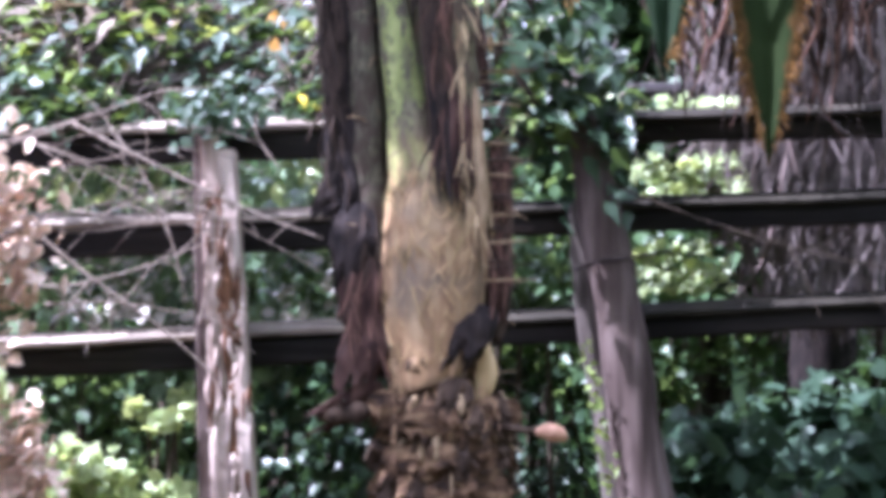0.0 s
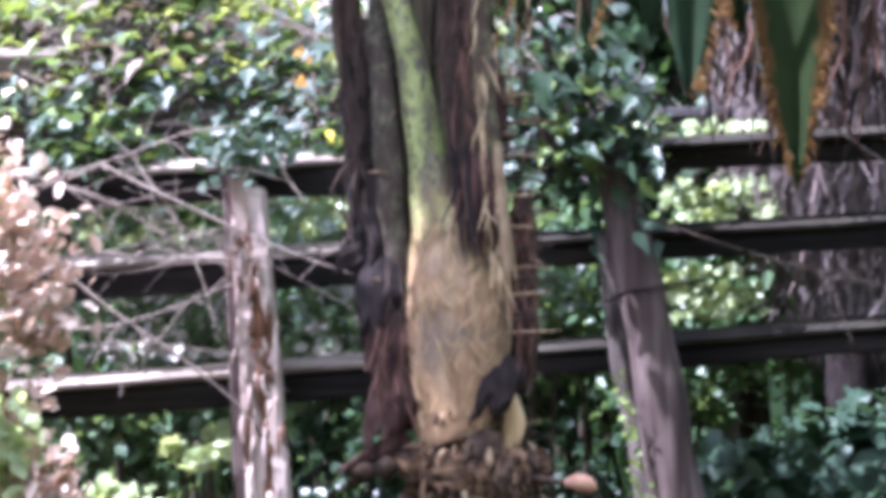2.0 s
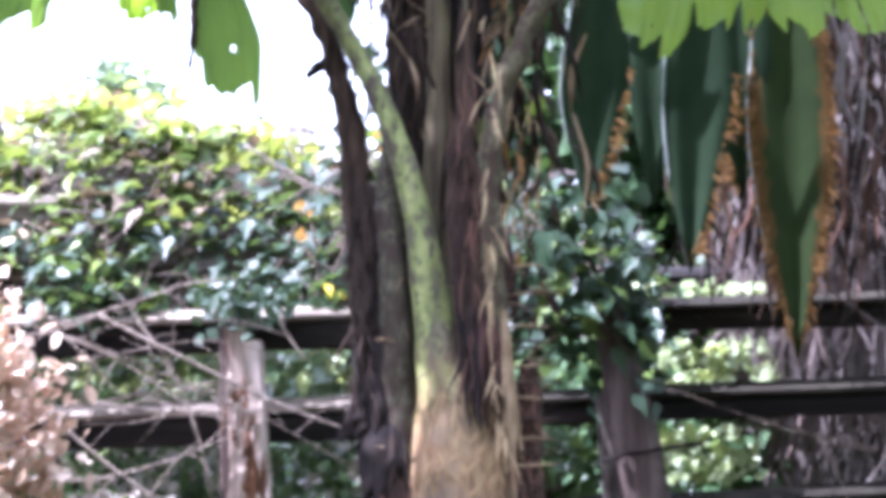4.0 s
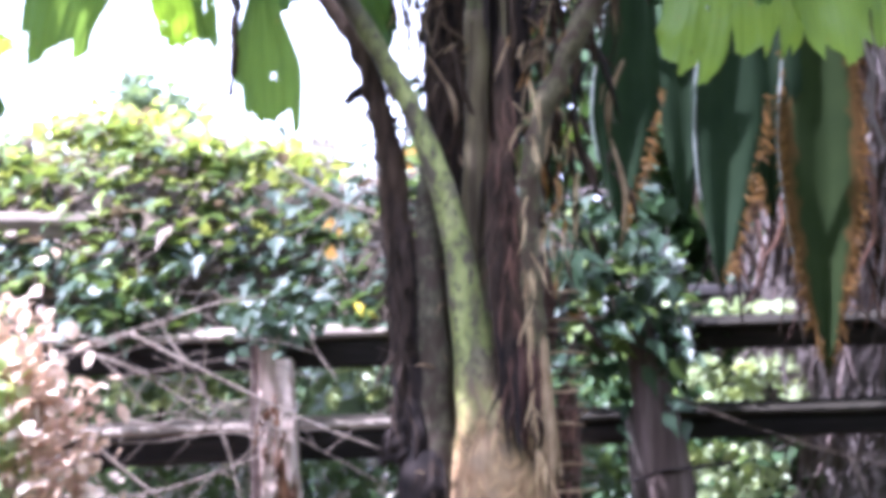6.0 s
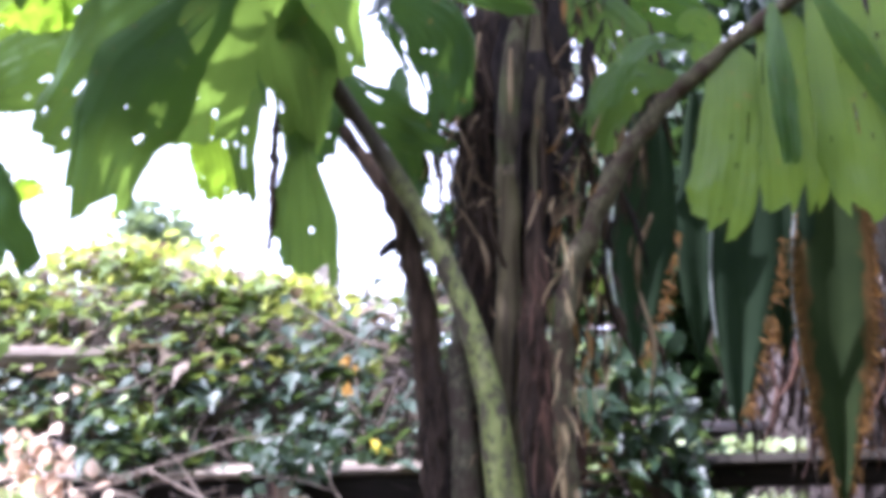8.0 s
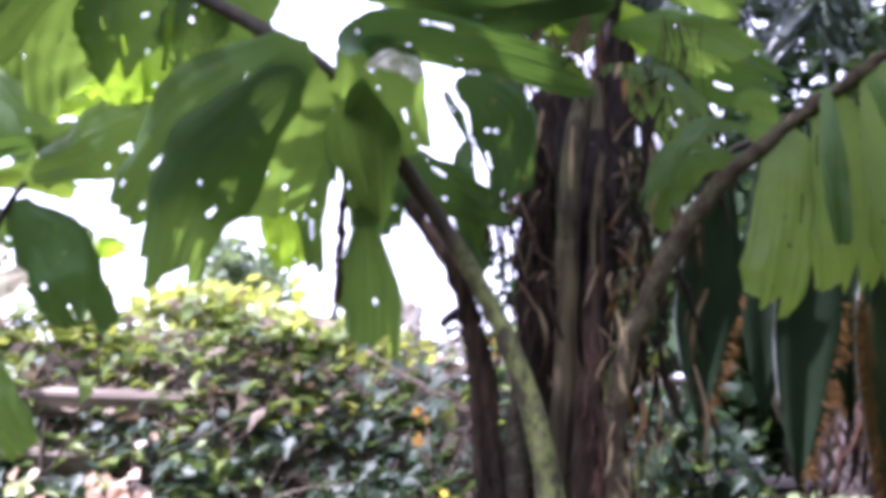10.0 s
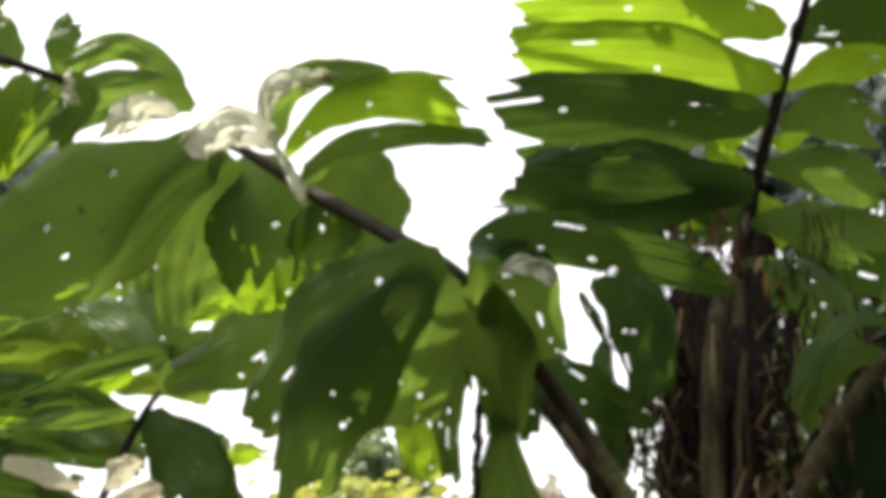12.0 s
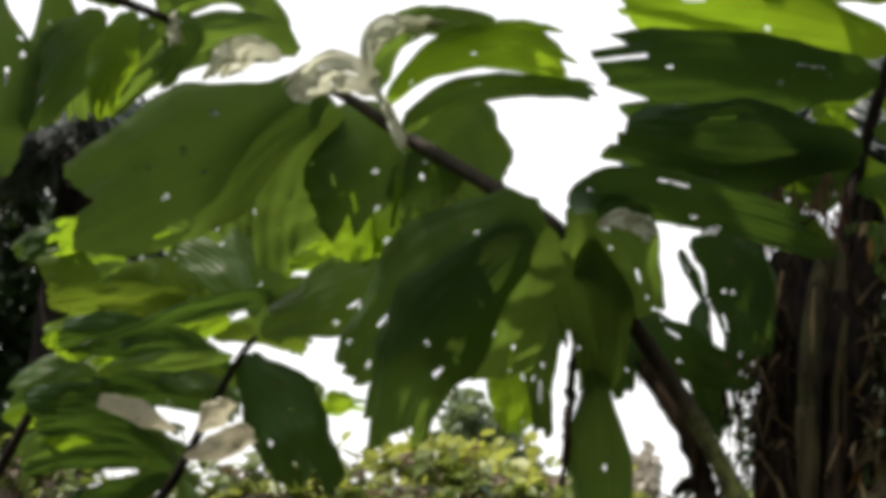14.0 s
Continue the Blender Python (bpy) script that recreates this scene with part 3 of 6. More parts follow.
# ---- setting ----
def ground_sheet():
    n, half = 60, 400.0
    axis = np.sign(np.linspace(-1, 1, n)) * np.abs(np.linspace(-1, 1, n)) ** 3.5 * half
    verts = [(x, y + 3, 0.03 * noise.noise((x * 1.3, y * 1.3, 0)) if abs(x) + abs(y) < 30 else 0.0) for y in axis for x in axis]
    faces = [(i * n + j, i * n + j + 1, (i + 1) * n + j + 1, (i + 1) * n + j) for i in range(n - 1) for j in range(n - 1)]
    ob = new("ground", mesh_of("ground", verts, faces, M_GROUND))
    return tagged(ob, "brown earth covered in dry leaf litter", "ground", kind="structure")


ground_sheet()


# unseen planting added behind and beside the camera closes the place, cuts skylight
def hedge(name, label, centre, size, n, seed, leaf=0.16, uneven=0.35):
    rng = np.random.default_rng(seed)
    u, v = 40, 14
    verts, faces = [], []
    for i in range(u):
        for j in range(v):
            a, b = i / (u - 1) * 2 - 1, j / (v - 1)
            lift = 1 + uneven * noise.noise((a * 3 + seed, b * 2, seed * 0.37))
            off = 0.4 * noise.noise((a * 5, b * 5, seed))
            p = np.array(centre, float)
            long_x = size[0] > size[1]
            p += np.array((a * size[0] / 2, off, 0)) if long_x else np.array((off, a * size[1] / 2, 0))
            p[2] = b * size[2] * lift
            verts.append(p)
    for i in range(u - 1):
        for j in range(v - 1):
            k = i * v + j
            faces.append((k, k + v, k + v + 1, k + 1))
    ob = new(name, mesh_of(name, verts, faces, M_HEDGE))
    tagged(ob, label, "hedge", kind="structure")
    spots = np.array(verts)[rng.integers(0, len(verts), n)] + rng.normal(0, 0.22, (n, 3))
    part("foliage", leaves("foliage", spots, (0, 0, 0.5), rng.uniform(leaf * .6, leaf * 1.2, n), M_HEDGE, rng), ob)
    return ob


hedge("backdrop_behind", "unseen dark green hedge added behind the camera", (0, -4.5, 0), (16, 1, 6.5), 6000, 3)
hedge("backdrop_west", "unseen dark green hedge added along the garden side", (-7.5, 2.0, 0), (1, 13, 4.5), 4000, 5)
hedge("backdrop_east", "unseen dark green hedge added along the garden side", (5.0, 3.0, 0), (1, 14, 5.5), 5000, 7)
hedge("backdrop_north", "dense dark green hedge beyond the fence", (0, 8.6, 0), (18, 1, 2.85), 16000, 9, 0.10, 0.14)


# ---- the timber fence ----
def fence():
    f = thing("timber_fence", (-0.1, 4.33, 0.0), "leaning weathered timber fence overgrown with ivy", "fence")
    tops = ((2.005, 2.055), (1.805, 1.872), (1.552, 1.652))
    for i, (za, zb) in enumerate(tops):
        za, zb = za - 0.75 * (zb - za) / 1.5, zb + 0.75 * (zb - za) / 1.5
        zm = za + (zb - za) * 1.76 / 3.5
        part("rail", beam("rail", (-1.75, 4.40, za - 0.042), (0.01, 4.40, zm - 0.042), 0.066, 0.066, M_RAIL, 20, i + 1), f, "dark creosoted timber rail")
        part("rail", beam("rail", (0.014, 4.40, zm - 0.034), (1.75, 4.40, zb - 0.034), 0.066, 0.048, M_RAIL, 20, i + 41), f, "dark creosoted timber rail")
        # sun on left boards and shade on right ones put into their colours
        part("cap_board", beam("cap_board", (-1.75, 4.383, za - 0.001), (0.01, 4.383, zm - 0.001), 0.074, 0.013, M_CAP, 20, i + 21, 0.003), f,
             "sun-bleached grey board on the rail, brightened for sunlight")
        part("cap_board", beam("cap_board", (0.018, 4.383, zm - 0.003), (1.75, 4.383, zb - 0.004), 0.072, 0.012, M_SHADEDMOSS, 20, i + 31, 0.002), f,
             "mossy board on the rail, darkened for shade")
    for i, (z, xa, xb) in enumerate(((2.165, -1.8, -0.93), (2.31, -1.8, -0.85), (2.145, 0.0, 1.3))):
        part("rail", beam("rail", (xa, 4.535 + i * 0.05, z - 0.03), (xb, 4.555 + i * 0.05, z - 0.02), 0.07, 0.055, M_RAIL if i == 2 else M_CAP, 20, i + 5), f)
    # left post: split, with a rotten groove; right post: round log that leans
    part("post", beam("post", (-0.440, 4.325, 0), (-0.539, 4.325, 1.985), 0.040, 0.075, M_SPLIT, 0, 11, 0.008, 26), f, "pale split timber post with a rotten groove")
    part("post", beam("post", (-0.350, 4.318, 0), (-0.502, 4.322, 1.95), 0.031, 0.07, M_SPLIT, 0, 12, 0.008, 26), f, "pale split timber post with a rotten groove")
    part("heartwood", tube("heartwood", [(-0.40, 4.325, 0.0, .020), (-0.454, 4.308, 1.15, 0.020), (-0.470, 4.300, 1.35, 0.022), (-0.482, 4.297, 1.50, 0.016), (-0.494, 4.294, 1.62, 0.022), (-0.508, 4.297, 1.74, 0.018), (-0.514, 4.300, 1.84, 0.013), (-0.520, 4.306, 1.97, 0.010)], M_ROT, 10, 0.5, 0.7, 14, 3, 110), f,
         "crumbling red-brown rotten heartwood")
    chips = random.Random(19)
    for k in range(60):
        z = chips.uniform(1.15, 1.95)
        x = -0.392 - 0.066 * z + chips.uniform(-0.042, 0.045)
        l = chips.uniform(0.04, 0.16)
        part("splinter", tube("splinter", [(x + 0.004, 4.292, z, 0.002), (x, 4.284, z - l * 0.5, chips.uniform(0.003, 0.008)), (x + chips.uniform(-0.012, 0.02), 4.286, z - l, 0.002)], chips.choice((M_SPLIT, M_SPLIT, M_ROT)), 5, 0.4, 0.5, 4, k), f)
    part("post", beam("post", (-0.50, 4.37, 0), (-0.563, 4.37, 2.02), 0.04, 0.06, M_WOOD, 0, 13, 0.005), f)
    part("post", tube("post", [(0.56, 4.27, -0.02, 0.062), (0.44, 4.27, 0.85, 0.060), (0.375, 4.27, 1.23, 0.058), (0.322, 4.27, 1.60, 0.049), (0.275, 4.27, 1.85, 0.044), (0.238, 4.275, 2.03, 0.026), (0.226, 4.28, 2.07, 0.016)], M_WOOD, 12, 0.16, 0.9, 8, 5, 14), f,
         "grey-violet round log post leaning with a wire round it")
    part("post", tube("post", [(0.40, 4.33, -0.02, 0.03), (0.32, 4.33, 1.2, 0.028), (0.265, 4.33, 1.6, 0.03), (0.245, 4.33, 1.85, 0.03)], M_TRUNK, 8, 0.2, 1, 6, 8), f)
    part("wire", tube("wire", [(0.225 + 0.058 * k / 3, 4.222 - 0.006 * math.sin(k / 3 * 3.14), 1.707 - 0.012 + 0.006 * k, 0.0035) for k in range(4)] + [(0.43, 4.23, 1.735, .0035)], M_DARKSTEM, 6), f, "dark wire tied round the log")
    return f


fence()


# ---- ivy on the fence ----
def ivy_bank():
    rng = np.random.default_rng(21)
    top = thing("ivy", (-0.4, 4.6, 2.0), "mass of green ivy draped over the upper fence rails", "ivy", kind="stuff")

    def bank(x, h):
        return np.array((x, 4.42 + 0.40 * h + 0.05 * math.sin(x * 9), 2.02 + h * (0.52 + 0.04 * math.sin(x * 5 + 1)) * (1 if x < -0.2 else max(0.25, 1 - (x + 0.2) * 1.3))))

    verts, faces, u, v = [], [], 70, 12
    for i in range(u):
        for j in range(v):
            p = bank(-2.4 + 2.5 * i / (u - 1), j / (v - 1) * 0.9) + np.array((0, 0.11, -0.02))
            p += 0.05 * noise.noise((p[0] * 9, p[1] * 9, p[2] * 9)) * np.array((0, 1, 1))
            verts.append(p)
    for i in range(u - 1):
        for j in range(v - 1):
            k = i * v + j
            if noise.noise((i * 0.35, j * 0.5, 4.4)) < 0.28:
                faces.append((k, k + v, k + v + 1, k + 1))
    part("stem_mat", mesh_of("stem_mat", verts, faces, M_VINESTEM), top)
    n = 3300
    s = []
    while len(s) < n:
        x, h = rng.uniform(-2.3, 0.42), rng.uniform(-0.02, 1.0)
        if noise.noise((x * 5, h * 9, 2.0)) + 0.30 < rng.uniform(0, 0.75):
            continue
        if -0.62 < x < -0.12 and rng.uniform() < 0.3:
            continue
        if -0.2 < x and rng.uniform() < 0.72:
            continue
        s.append(bank(x, h) + rng.normal(0, 0.022, 3) + np.array((0, -0.03, 0)))
    s = np.array(s)
    # sun on top and low shadow pockets put in as light and dark leaves
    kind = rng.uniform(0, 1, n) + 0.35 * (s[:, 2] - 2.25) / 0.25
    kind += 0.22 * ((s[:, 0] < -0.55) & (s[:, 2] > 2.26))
    # the palm's shade, put in as more dark leaves
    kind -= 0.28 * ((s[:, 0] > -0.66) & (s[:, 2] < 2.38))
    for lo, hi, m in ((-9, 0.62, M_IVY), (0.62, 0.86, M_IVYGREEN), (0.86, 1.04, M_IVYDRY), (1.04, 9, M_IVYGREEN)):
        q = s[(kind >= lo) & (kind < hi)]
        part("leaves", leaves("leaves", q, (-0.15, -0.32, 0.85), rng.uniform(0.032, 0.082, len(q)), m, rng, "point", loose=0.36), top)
    # hanging sprays on the leaning log and at the rails
    n = 340
    x = rng.uniform(0.03, 0.34, n)
    z = 2.02 + rng.normal(0, 0.10, n) + 0.08 * np.sin(x * 11)
    s = np.stack([x, 4.25 + rng.normal(0, 0.05, n), np.maximum(z, 1.80)], 1)
    # most sprays take the darkened copy in place of shade
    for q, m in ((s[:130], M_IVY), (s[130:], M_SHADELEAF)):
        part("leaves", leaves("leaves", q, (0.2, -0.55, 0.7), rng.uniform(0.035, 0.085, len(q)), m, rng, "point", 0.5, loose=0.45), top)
    s = np.stack([rng.uniform(0.10, 0.24, 26), 4.20 + rng.normal(0, 0.02, 26), rng.normal(2.06, 0.05, 26)], 1)
    part("leaves", leaves("leaves", s, (-0.2, -0.5, 0.8), rng.uniform(0.05, 0.08, 26), M_IVYGREEN, rng, "point", 0.5, loose=0.4), top)
    n = 150
    s = np.stack([rng.normal(-0.52, 0.05, n), 4.29 + rng.normal(0, 0.025, n), rng.normal(2.025, 0.03, n)], 1)
    part("leaves", leaves("leaves", s, (0, -0.8, 0.4), rng.uniform(0.018, 0.038, n), M_IVY, rng, loose=0.4), top)
    # sprays behind the rails; sunlight is put into the pale lime ones' colour
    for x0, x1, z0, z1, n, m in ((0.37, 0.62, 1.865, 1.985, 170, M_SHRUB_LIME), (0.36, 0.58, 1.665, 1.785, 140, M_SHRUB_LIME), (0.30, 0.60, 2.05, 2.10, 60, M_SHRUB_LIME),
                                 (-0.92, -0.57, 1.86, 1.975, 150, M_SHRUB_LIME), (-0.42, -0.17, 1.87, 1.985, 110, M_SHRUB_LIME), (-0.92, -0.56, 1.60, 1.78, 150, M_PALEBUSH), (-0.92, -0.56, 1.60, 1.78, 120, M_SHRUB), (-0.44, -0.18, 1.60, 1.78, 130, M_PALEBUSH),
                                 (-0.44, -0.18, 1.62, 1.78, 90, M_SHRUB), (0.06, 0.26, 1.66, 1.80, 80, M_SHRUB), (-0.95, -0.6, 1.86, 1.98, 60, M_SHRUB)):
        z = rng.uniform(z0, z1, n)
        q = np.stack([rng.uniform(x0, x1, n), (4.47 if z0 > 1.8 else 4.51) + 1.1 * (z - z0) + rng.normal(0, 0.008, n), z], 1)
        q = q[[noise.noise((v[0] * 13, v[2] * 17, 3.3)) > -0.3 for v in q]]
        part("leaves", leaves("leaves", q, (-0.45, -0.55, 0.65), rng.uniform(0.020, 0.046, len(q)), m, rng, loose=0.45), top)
    # withered stalks and dead leaves showing between the living ones
    k = 900
    q = np.array([bank(x, h) for x, h in zip(rng.uniform(-2.2, 0.35, k), rng.uniform(0, 1, k))]) + rng.normal(0, 0.02, (k, 3)) + np.array((0, 0.03, 0))
    d = rng.normal(0, 1, (k, 3)) * np.array((0.09, 0.03, 0.035))
    part("dry_stalks", strands("dry_stalks", q, d, rng.uniform(0.003, 0.008, k), M_FRAYGREY, rng, 0.3), top)
    for i in range(14):
        x0 = rng.uniform(-1.6, 0.2)
        pts = [(*(bank(x0 + 0.06 * k, rng.uniform(0.1, 0.8)) + np.array((0, -0.05, 0))), 0.004) for k in range(4)]
        part("stem", tube("stem", pts, M_VINESTEM, 5), top)
    return top


ivy_bank()

for i, (x, y, z, m, name, label) in enumerate((
        (-0.335, 4.36, 2.055, M_YELLOWLEAF, "yellow_leaf", "bright yellow leaf caught on the fence rail"),
        (-0.41, 4.42, 2.245, M_ORANGELEAF, "orange_leaf", "withered orange leaf among the ivy"),
        (-0.405, 4.40, 2.195, M_ORANGELEAF, "orange_leaf", "withered orange leaf among the ivy"),
        (-0.27, 4.60, 2.44, M_ORANGELEAF, "orange_leaf", "withered orange leaf among the ivy"))):
    rng = np.random.default_rng(60 + i)
    q = np.array([(x, y, z)]) + rng.normal(0, 0.012, (3, 3))
    ob = new(name, leaves(name, q, (0, -1, 0.3), [0.036, 0.03, 0.026], m, rng, "point", loose=0.3))
    tagged(ob, label, "leaf", kind="stuff")


# ---- dead twigs hanging in front of the fence ----
def dead_branch(points, r, seed, forks=4, bark_of=M_TWIG, label="bare grey dead branch hanging against the fence"):
    rng = random.Random(seed)
    b = thing("dead_branch", points[0], label, "branch", "dead branches on the fence")
    r *= 0.7
    rows = [(*p, r * (1 - 0.6 * i / (len(points) - 1))) for i, p in enumerate(points)]
    part("limb", tube("limb", rows, bark_of, 6, 0.2), b)
    line = spline(rows, 5)
    for k in range(forks):
        q = line[rng.randrange(2, len(line) - 2)]
        d = Vector((rng.uniform(-1, 1), rng.uniform(-0.4, 0.1), rng.uniform(-0.9, 0.5))).normalized() * rng.uniform(0.08, 0.22)
        part("twig", tube("twig", [(*q[:3], r * 0.45), (*(Vector(q[:3]) + d * 0.5 + Vector((0, 0, 0.012))), r * 0.35), (*(Vector(q[:3]) + d), r * 0.2)], bark_of, 5), b)


dead_branch([(-0.82, 4.26, 2.0), (-0.68, 4.25, 1.93), (-0.45, 4.25, 1.82), (-0.29, 4.26, 1.76)], 0.007, 1, 3)
dead_branch([(-0.98, 4.24, 1.85), (-0.80, 4.22, 1.70), (-0.63, 4.22, 1.58), (-0.50, 4.23, 1.47)], 0.007, 2, 4)
dead_branch([(-0.95, 4.26, 1.72), (-0.85, 4.25, 1.81), (-0.68, 4.26, 1.80), (-0.40, 4.25, 1.80)], 0.006, 3, 4)
dead_branch([(-0.74, 4.27, 1.99), (-0.66, 4.25, 1.88), (-0.60, 4.24, 1.74), (-0.57, 4.23, 1.62)], 0.006, 4, 3)
dead_branch([(-0.44, 4.28, 2.02), (-0.43, 4.26, 1.97), (-0.38, 4.25, 1.90)], 0.006, 5, 1)
dead_branch([(-0.95, 4.25, 1.66), (-0.80, 4.22, 1.66), (-0.65, 4.22, 1.70), (-0.50, 4.22, 1.76)], 0.005, 6, 3)
dead_branch([(-1.0, 4.24, 1.95), (-0.88, 4.22, 1.97), (-0.78, 4.25, 2.02)], 0.006, 7, 3)
dead_branch([(-0.99, 4.26, 2.2), (-0.90, 4.27, 2.17), (-0.80, 4.3, 2.22)], 0.004, 8, 1)
dead_branch([(0.30, 4.2, 1.87), (0.48, 4.2, 1.80), (0.72, 4.22, 1.73), (1.1, 4.25, 1.66)], 0.0035, 9, 5, M_VINESTEM, "thin dark twig trailing over the rails")
dead_branch([(-0.55, 4.45, 2.40), (-0.42, 4.43, 2.32), (-0.30, 4.42, 2.27)], 0.005, 10, 3)

# thin tangle of twigs between the rails
tangle = random.Random(303)
for k in range(9):
    x, z, rise = tangle.uniform(-1.0, -0.62), tangle.uniform(1.55, 2.0), tangle.uniform(-0.22, 0.10)
    run = tangle.uniform(0.22, 0.45)
    dead_branch([(x, 4.26, z), (x + run * 0.35, 4.24 + tangle.uniform(-0.01, 0.02), z + rise * 0.25 + tangle.uniform(-0.02, 0.02)),
                 (x + run * 0.7, 4.24, z + rise * 0.7 + tangle.uniform(-0.02, 0.02)), (x + run, 4.25, z + rise)], tangle.uniform(0.0024, 0.0042), 320 + k, 4)

# ---- shrubs and trees round the fence ----
shrub("tall_shrub", "tall dark shrub filling the end of the fence", "shrub", (0.98, 5.35, 2.95), (0.72, 0.35, 1.15), 7500, 0.08, M_HEDGE, 30, 50)
shrub("tall_shrub", "tall dark shrub rising over the fence", "shrub", (0.72, 6.1, 3.0), (0.42, 0.3, 1.05), 4200, 0.08, M_HEDGE, 27, 40)
shrub("tall_shrub", "tall dark shrub behind the palm", "shrub", (0.26, 5.75, 2.65), (0.40, 0.3, 0.85), 4200, 0.075, M_HEDGE, 29, 40)
shrub("tall_shrub", "dark leafy shrub closing the view behind the ivy", "shrub", (0.12, 6.5, 2.45), (0.55, 0.3, 0.75), 4200, 0.075, M_HEDGE, 26, 50)
shrub("tall_shrub", "tall dark shrub beside a distant palm", "shrub", (-3.0, 6.5, 2.85), (0.42, 0.4, 1.25), 5600, 0.08, M_HEDGE, 28, 40)
shrub("dry_shrub", "sunlit dry shrub with pale pinkish-tan leaves", "shrub", (-1.12, 4.05, 1.47), (0.26, 0.13, 0.66), 6000, 0.038, M_DRYSHRUB, 31, 30, facing=(-0.55, -0.4, 0.8), loose=0.5)
shrub("dry_shrub", "low dry shrub with pinkish-tan leaves beside the fence", "shrub", (-0.95, 4.02, 1.20), (0.20, 0.12, 0.33), 2600, 0.040, M_DRYSHRUB, 37, 20, facing=(-0.55, -0.4, 0.8), loose=0.5)
shrub("green_shrub", "light green sprigs growing through the dry shrub", "shrub", (-1.05, 3.95, 1.62), (0.17, 0.08, 0.48), 700, 0.042, M_SHRUB_LIME, 39, 14, facing=(-0.4, -0.5, 0.6))
shrub("lime_shrub", "low shrub with fresh light green leaves", "shrub", (-0.72, 4.36, 1.18), (0.19, 0.10, 0.16), 1700, 0.036, M_SHRUB_LIME, 32, 20, facing=(-0.4, -0.5, 0.6))
shrub("lime_shrub", "small sprig of light green leaves under the rail", "shrub", (-0.64, 4.40, 1.40), (0.09, 0.06, 0.07), 150, 0.045, M_SHRUB_LIME, 38, 10, facing=(-0.4, -0.5, 0.6))
shrub("broadleaf_shrub", "low leafy blue-green shrub beside the fence", "shrub", (0.92, 4.95, 1.12), (0.52, 0.3, 0.34), 2600, 0.07, M_SHRUB_BLUE, 33, 46)
shrub("yellow_shrub", "sunlit yellow-green shrub behind the ivy", "shrub", (-1.12, 5.3, 2.43), (0.72, 0.3, 0.24), 3800, 0.06, M_SHRUB_YELLOW, 34, 40, facing=(-0.45, -0.45, 0.8))
shrub("round_bush", "rounded green bush standing behind the fence", "bush", (-1.36, 7.0, 2.90), (0.23, 0.3, 0.28), 2600, 0.05, M_FARBUSH, 35, 40)
shrub("pale_bush", "pale greyish flowering bush in the distance", "bush", (-0.72, 7.2, 2.74), (0.20, 0.3, 0.32), 1600, 0.05, M_PALEBUSH, 36, 30)
# the low middle shrub is darkened in colour for shade under the rails
for i, (x, y, z, sx, sz, n, m) in enumerate((
        (-1.2, 5.5, 1.65, 0.7, 0.42, 2000, M_FARBUSH), (-0.35, 5.7, 1.75, 0.6, 0.40, 1900, M_FARBUSH), (0.35, 5.5, 1.72, 0.45, 0.36, 2200, M_SHRUB),
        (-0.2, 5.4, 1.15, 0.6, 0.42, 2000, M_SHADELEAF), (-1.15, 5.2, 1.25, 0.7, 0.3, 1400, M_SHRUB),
        (1.3, 5.9, 1.9, 0.6, 0.6, 2500, M_SHRUB), (-2.3, 5.6, 1.4, 0.7, 0.8, 2200, M_SHRUB), (0.12, 4.95, 1.7, 0.12, 0.10, 220, M_SHRUB))):
    shrub("garden_shrub", "tangled green shrub behind the fence", "shrub", (x, y, z), (sx, 0.35 if n > 600 else 0.12, sz), int(n * 1.5), 0.06 if m is M_FARBUSH else 0.044, m, 40 + i, 60, loose=0.8, facing=(-0.35, -0.35, 0.7))


def tree(at, r, high, lean, material, seed, label):
    rng = np.random.default_rng(seed)
    x, y = at
    t = thing("tree", (x, y, 0), label, "tree", "trees behind the fence")
    part("trunk", tube("trunk", [(x, y, -0.05, r * 1.5), (x + lean * 0.3, y, 0.6, r * 1.1), (x + lean * 0.7, y, 1.4, r), (x + lean, y, high, r * 0.7)], material, 12, 0.25, 1, 8, seed, 10), t)
    ends = []
    for i in range(4):
        a = rng.uniform(0, 6.28)
        e = np.array((x + lean + math.cos(a) * 0.35, y + 0.3 + math.sin(a) * 0.3, high + rng.uniform(0.1, 0.5)))
        part("limb", tube("limb", [(x + lean, y, high - 0.1, r * 0.5), (*((e + np.array((x + lean, y, high))) / 2), r * 0.35), (*e, r * 0.12)], material, 7, 0.15), t)
        ends.append(e)
    n = 1500
    s = np.array(ends)[rng.integers(0, 4, n)] + rng.normal(0, 0.16, (n, 3))
    part("crown", leaves("crown", s, (0, -0.3, 0.7), rng.uniform(0.04, 0.08, n), M_SHRUB, rng), t)


tree((0.93, 5.6), 0.075, 2.1, 0.02, M_TRUNK, 51, "dark rough tree trunk standing behind the fence")
tree((0.86, 5.9), 0.04, 2.3, 0.06, M_PALETRUNK, 52, "pale slender tree trunk behind the fence")
tree((0.60, 5.7), 0.045, 2.0, -0.01, M_PALETRUNK, 53, "pale slender tree trunk behind the fence")
tree((0.70, 5.9), 0.05, 2.0, 0.0, M_TRUNK, 54, "dark rough tree trunk standing behind the fence")


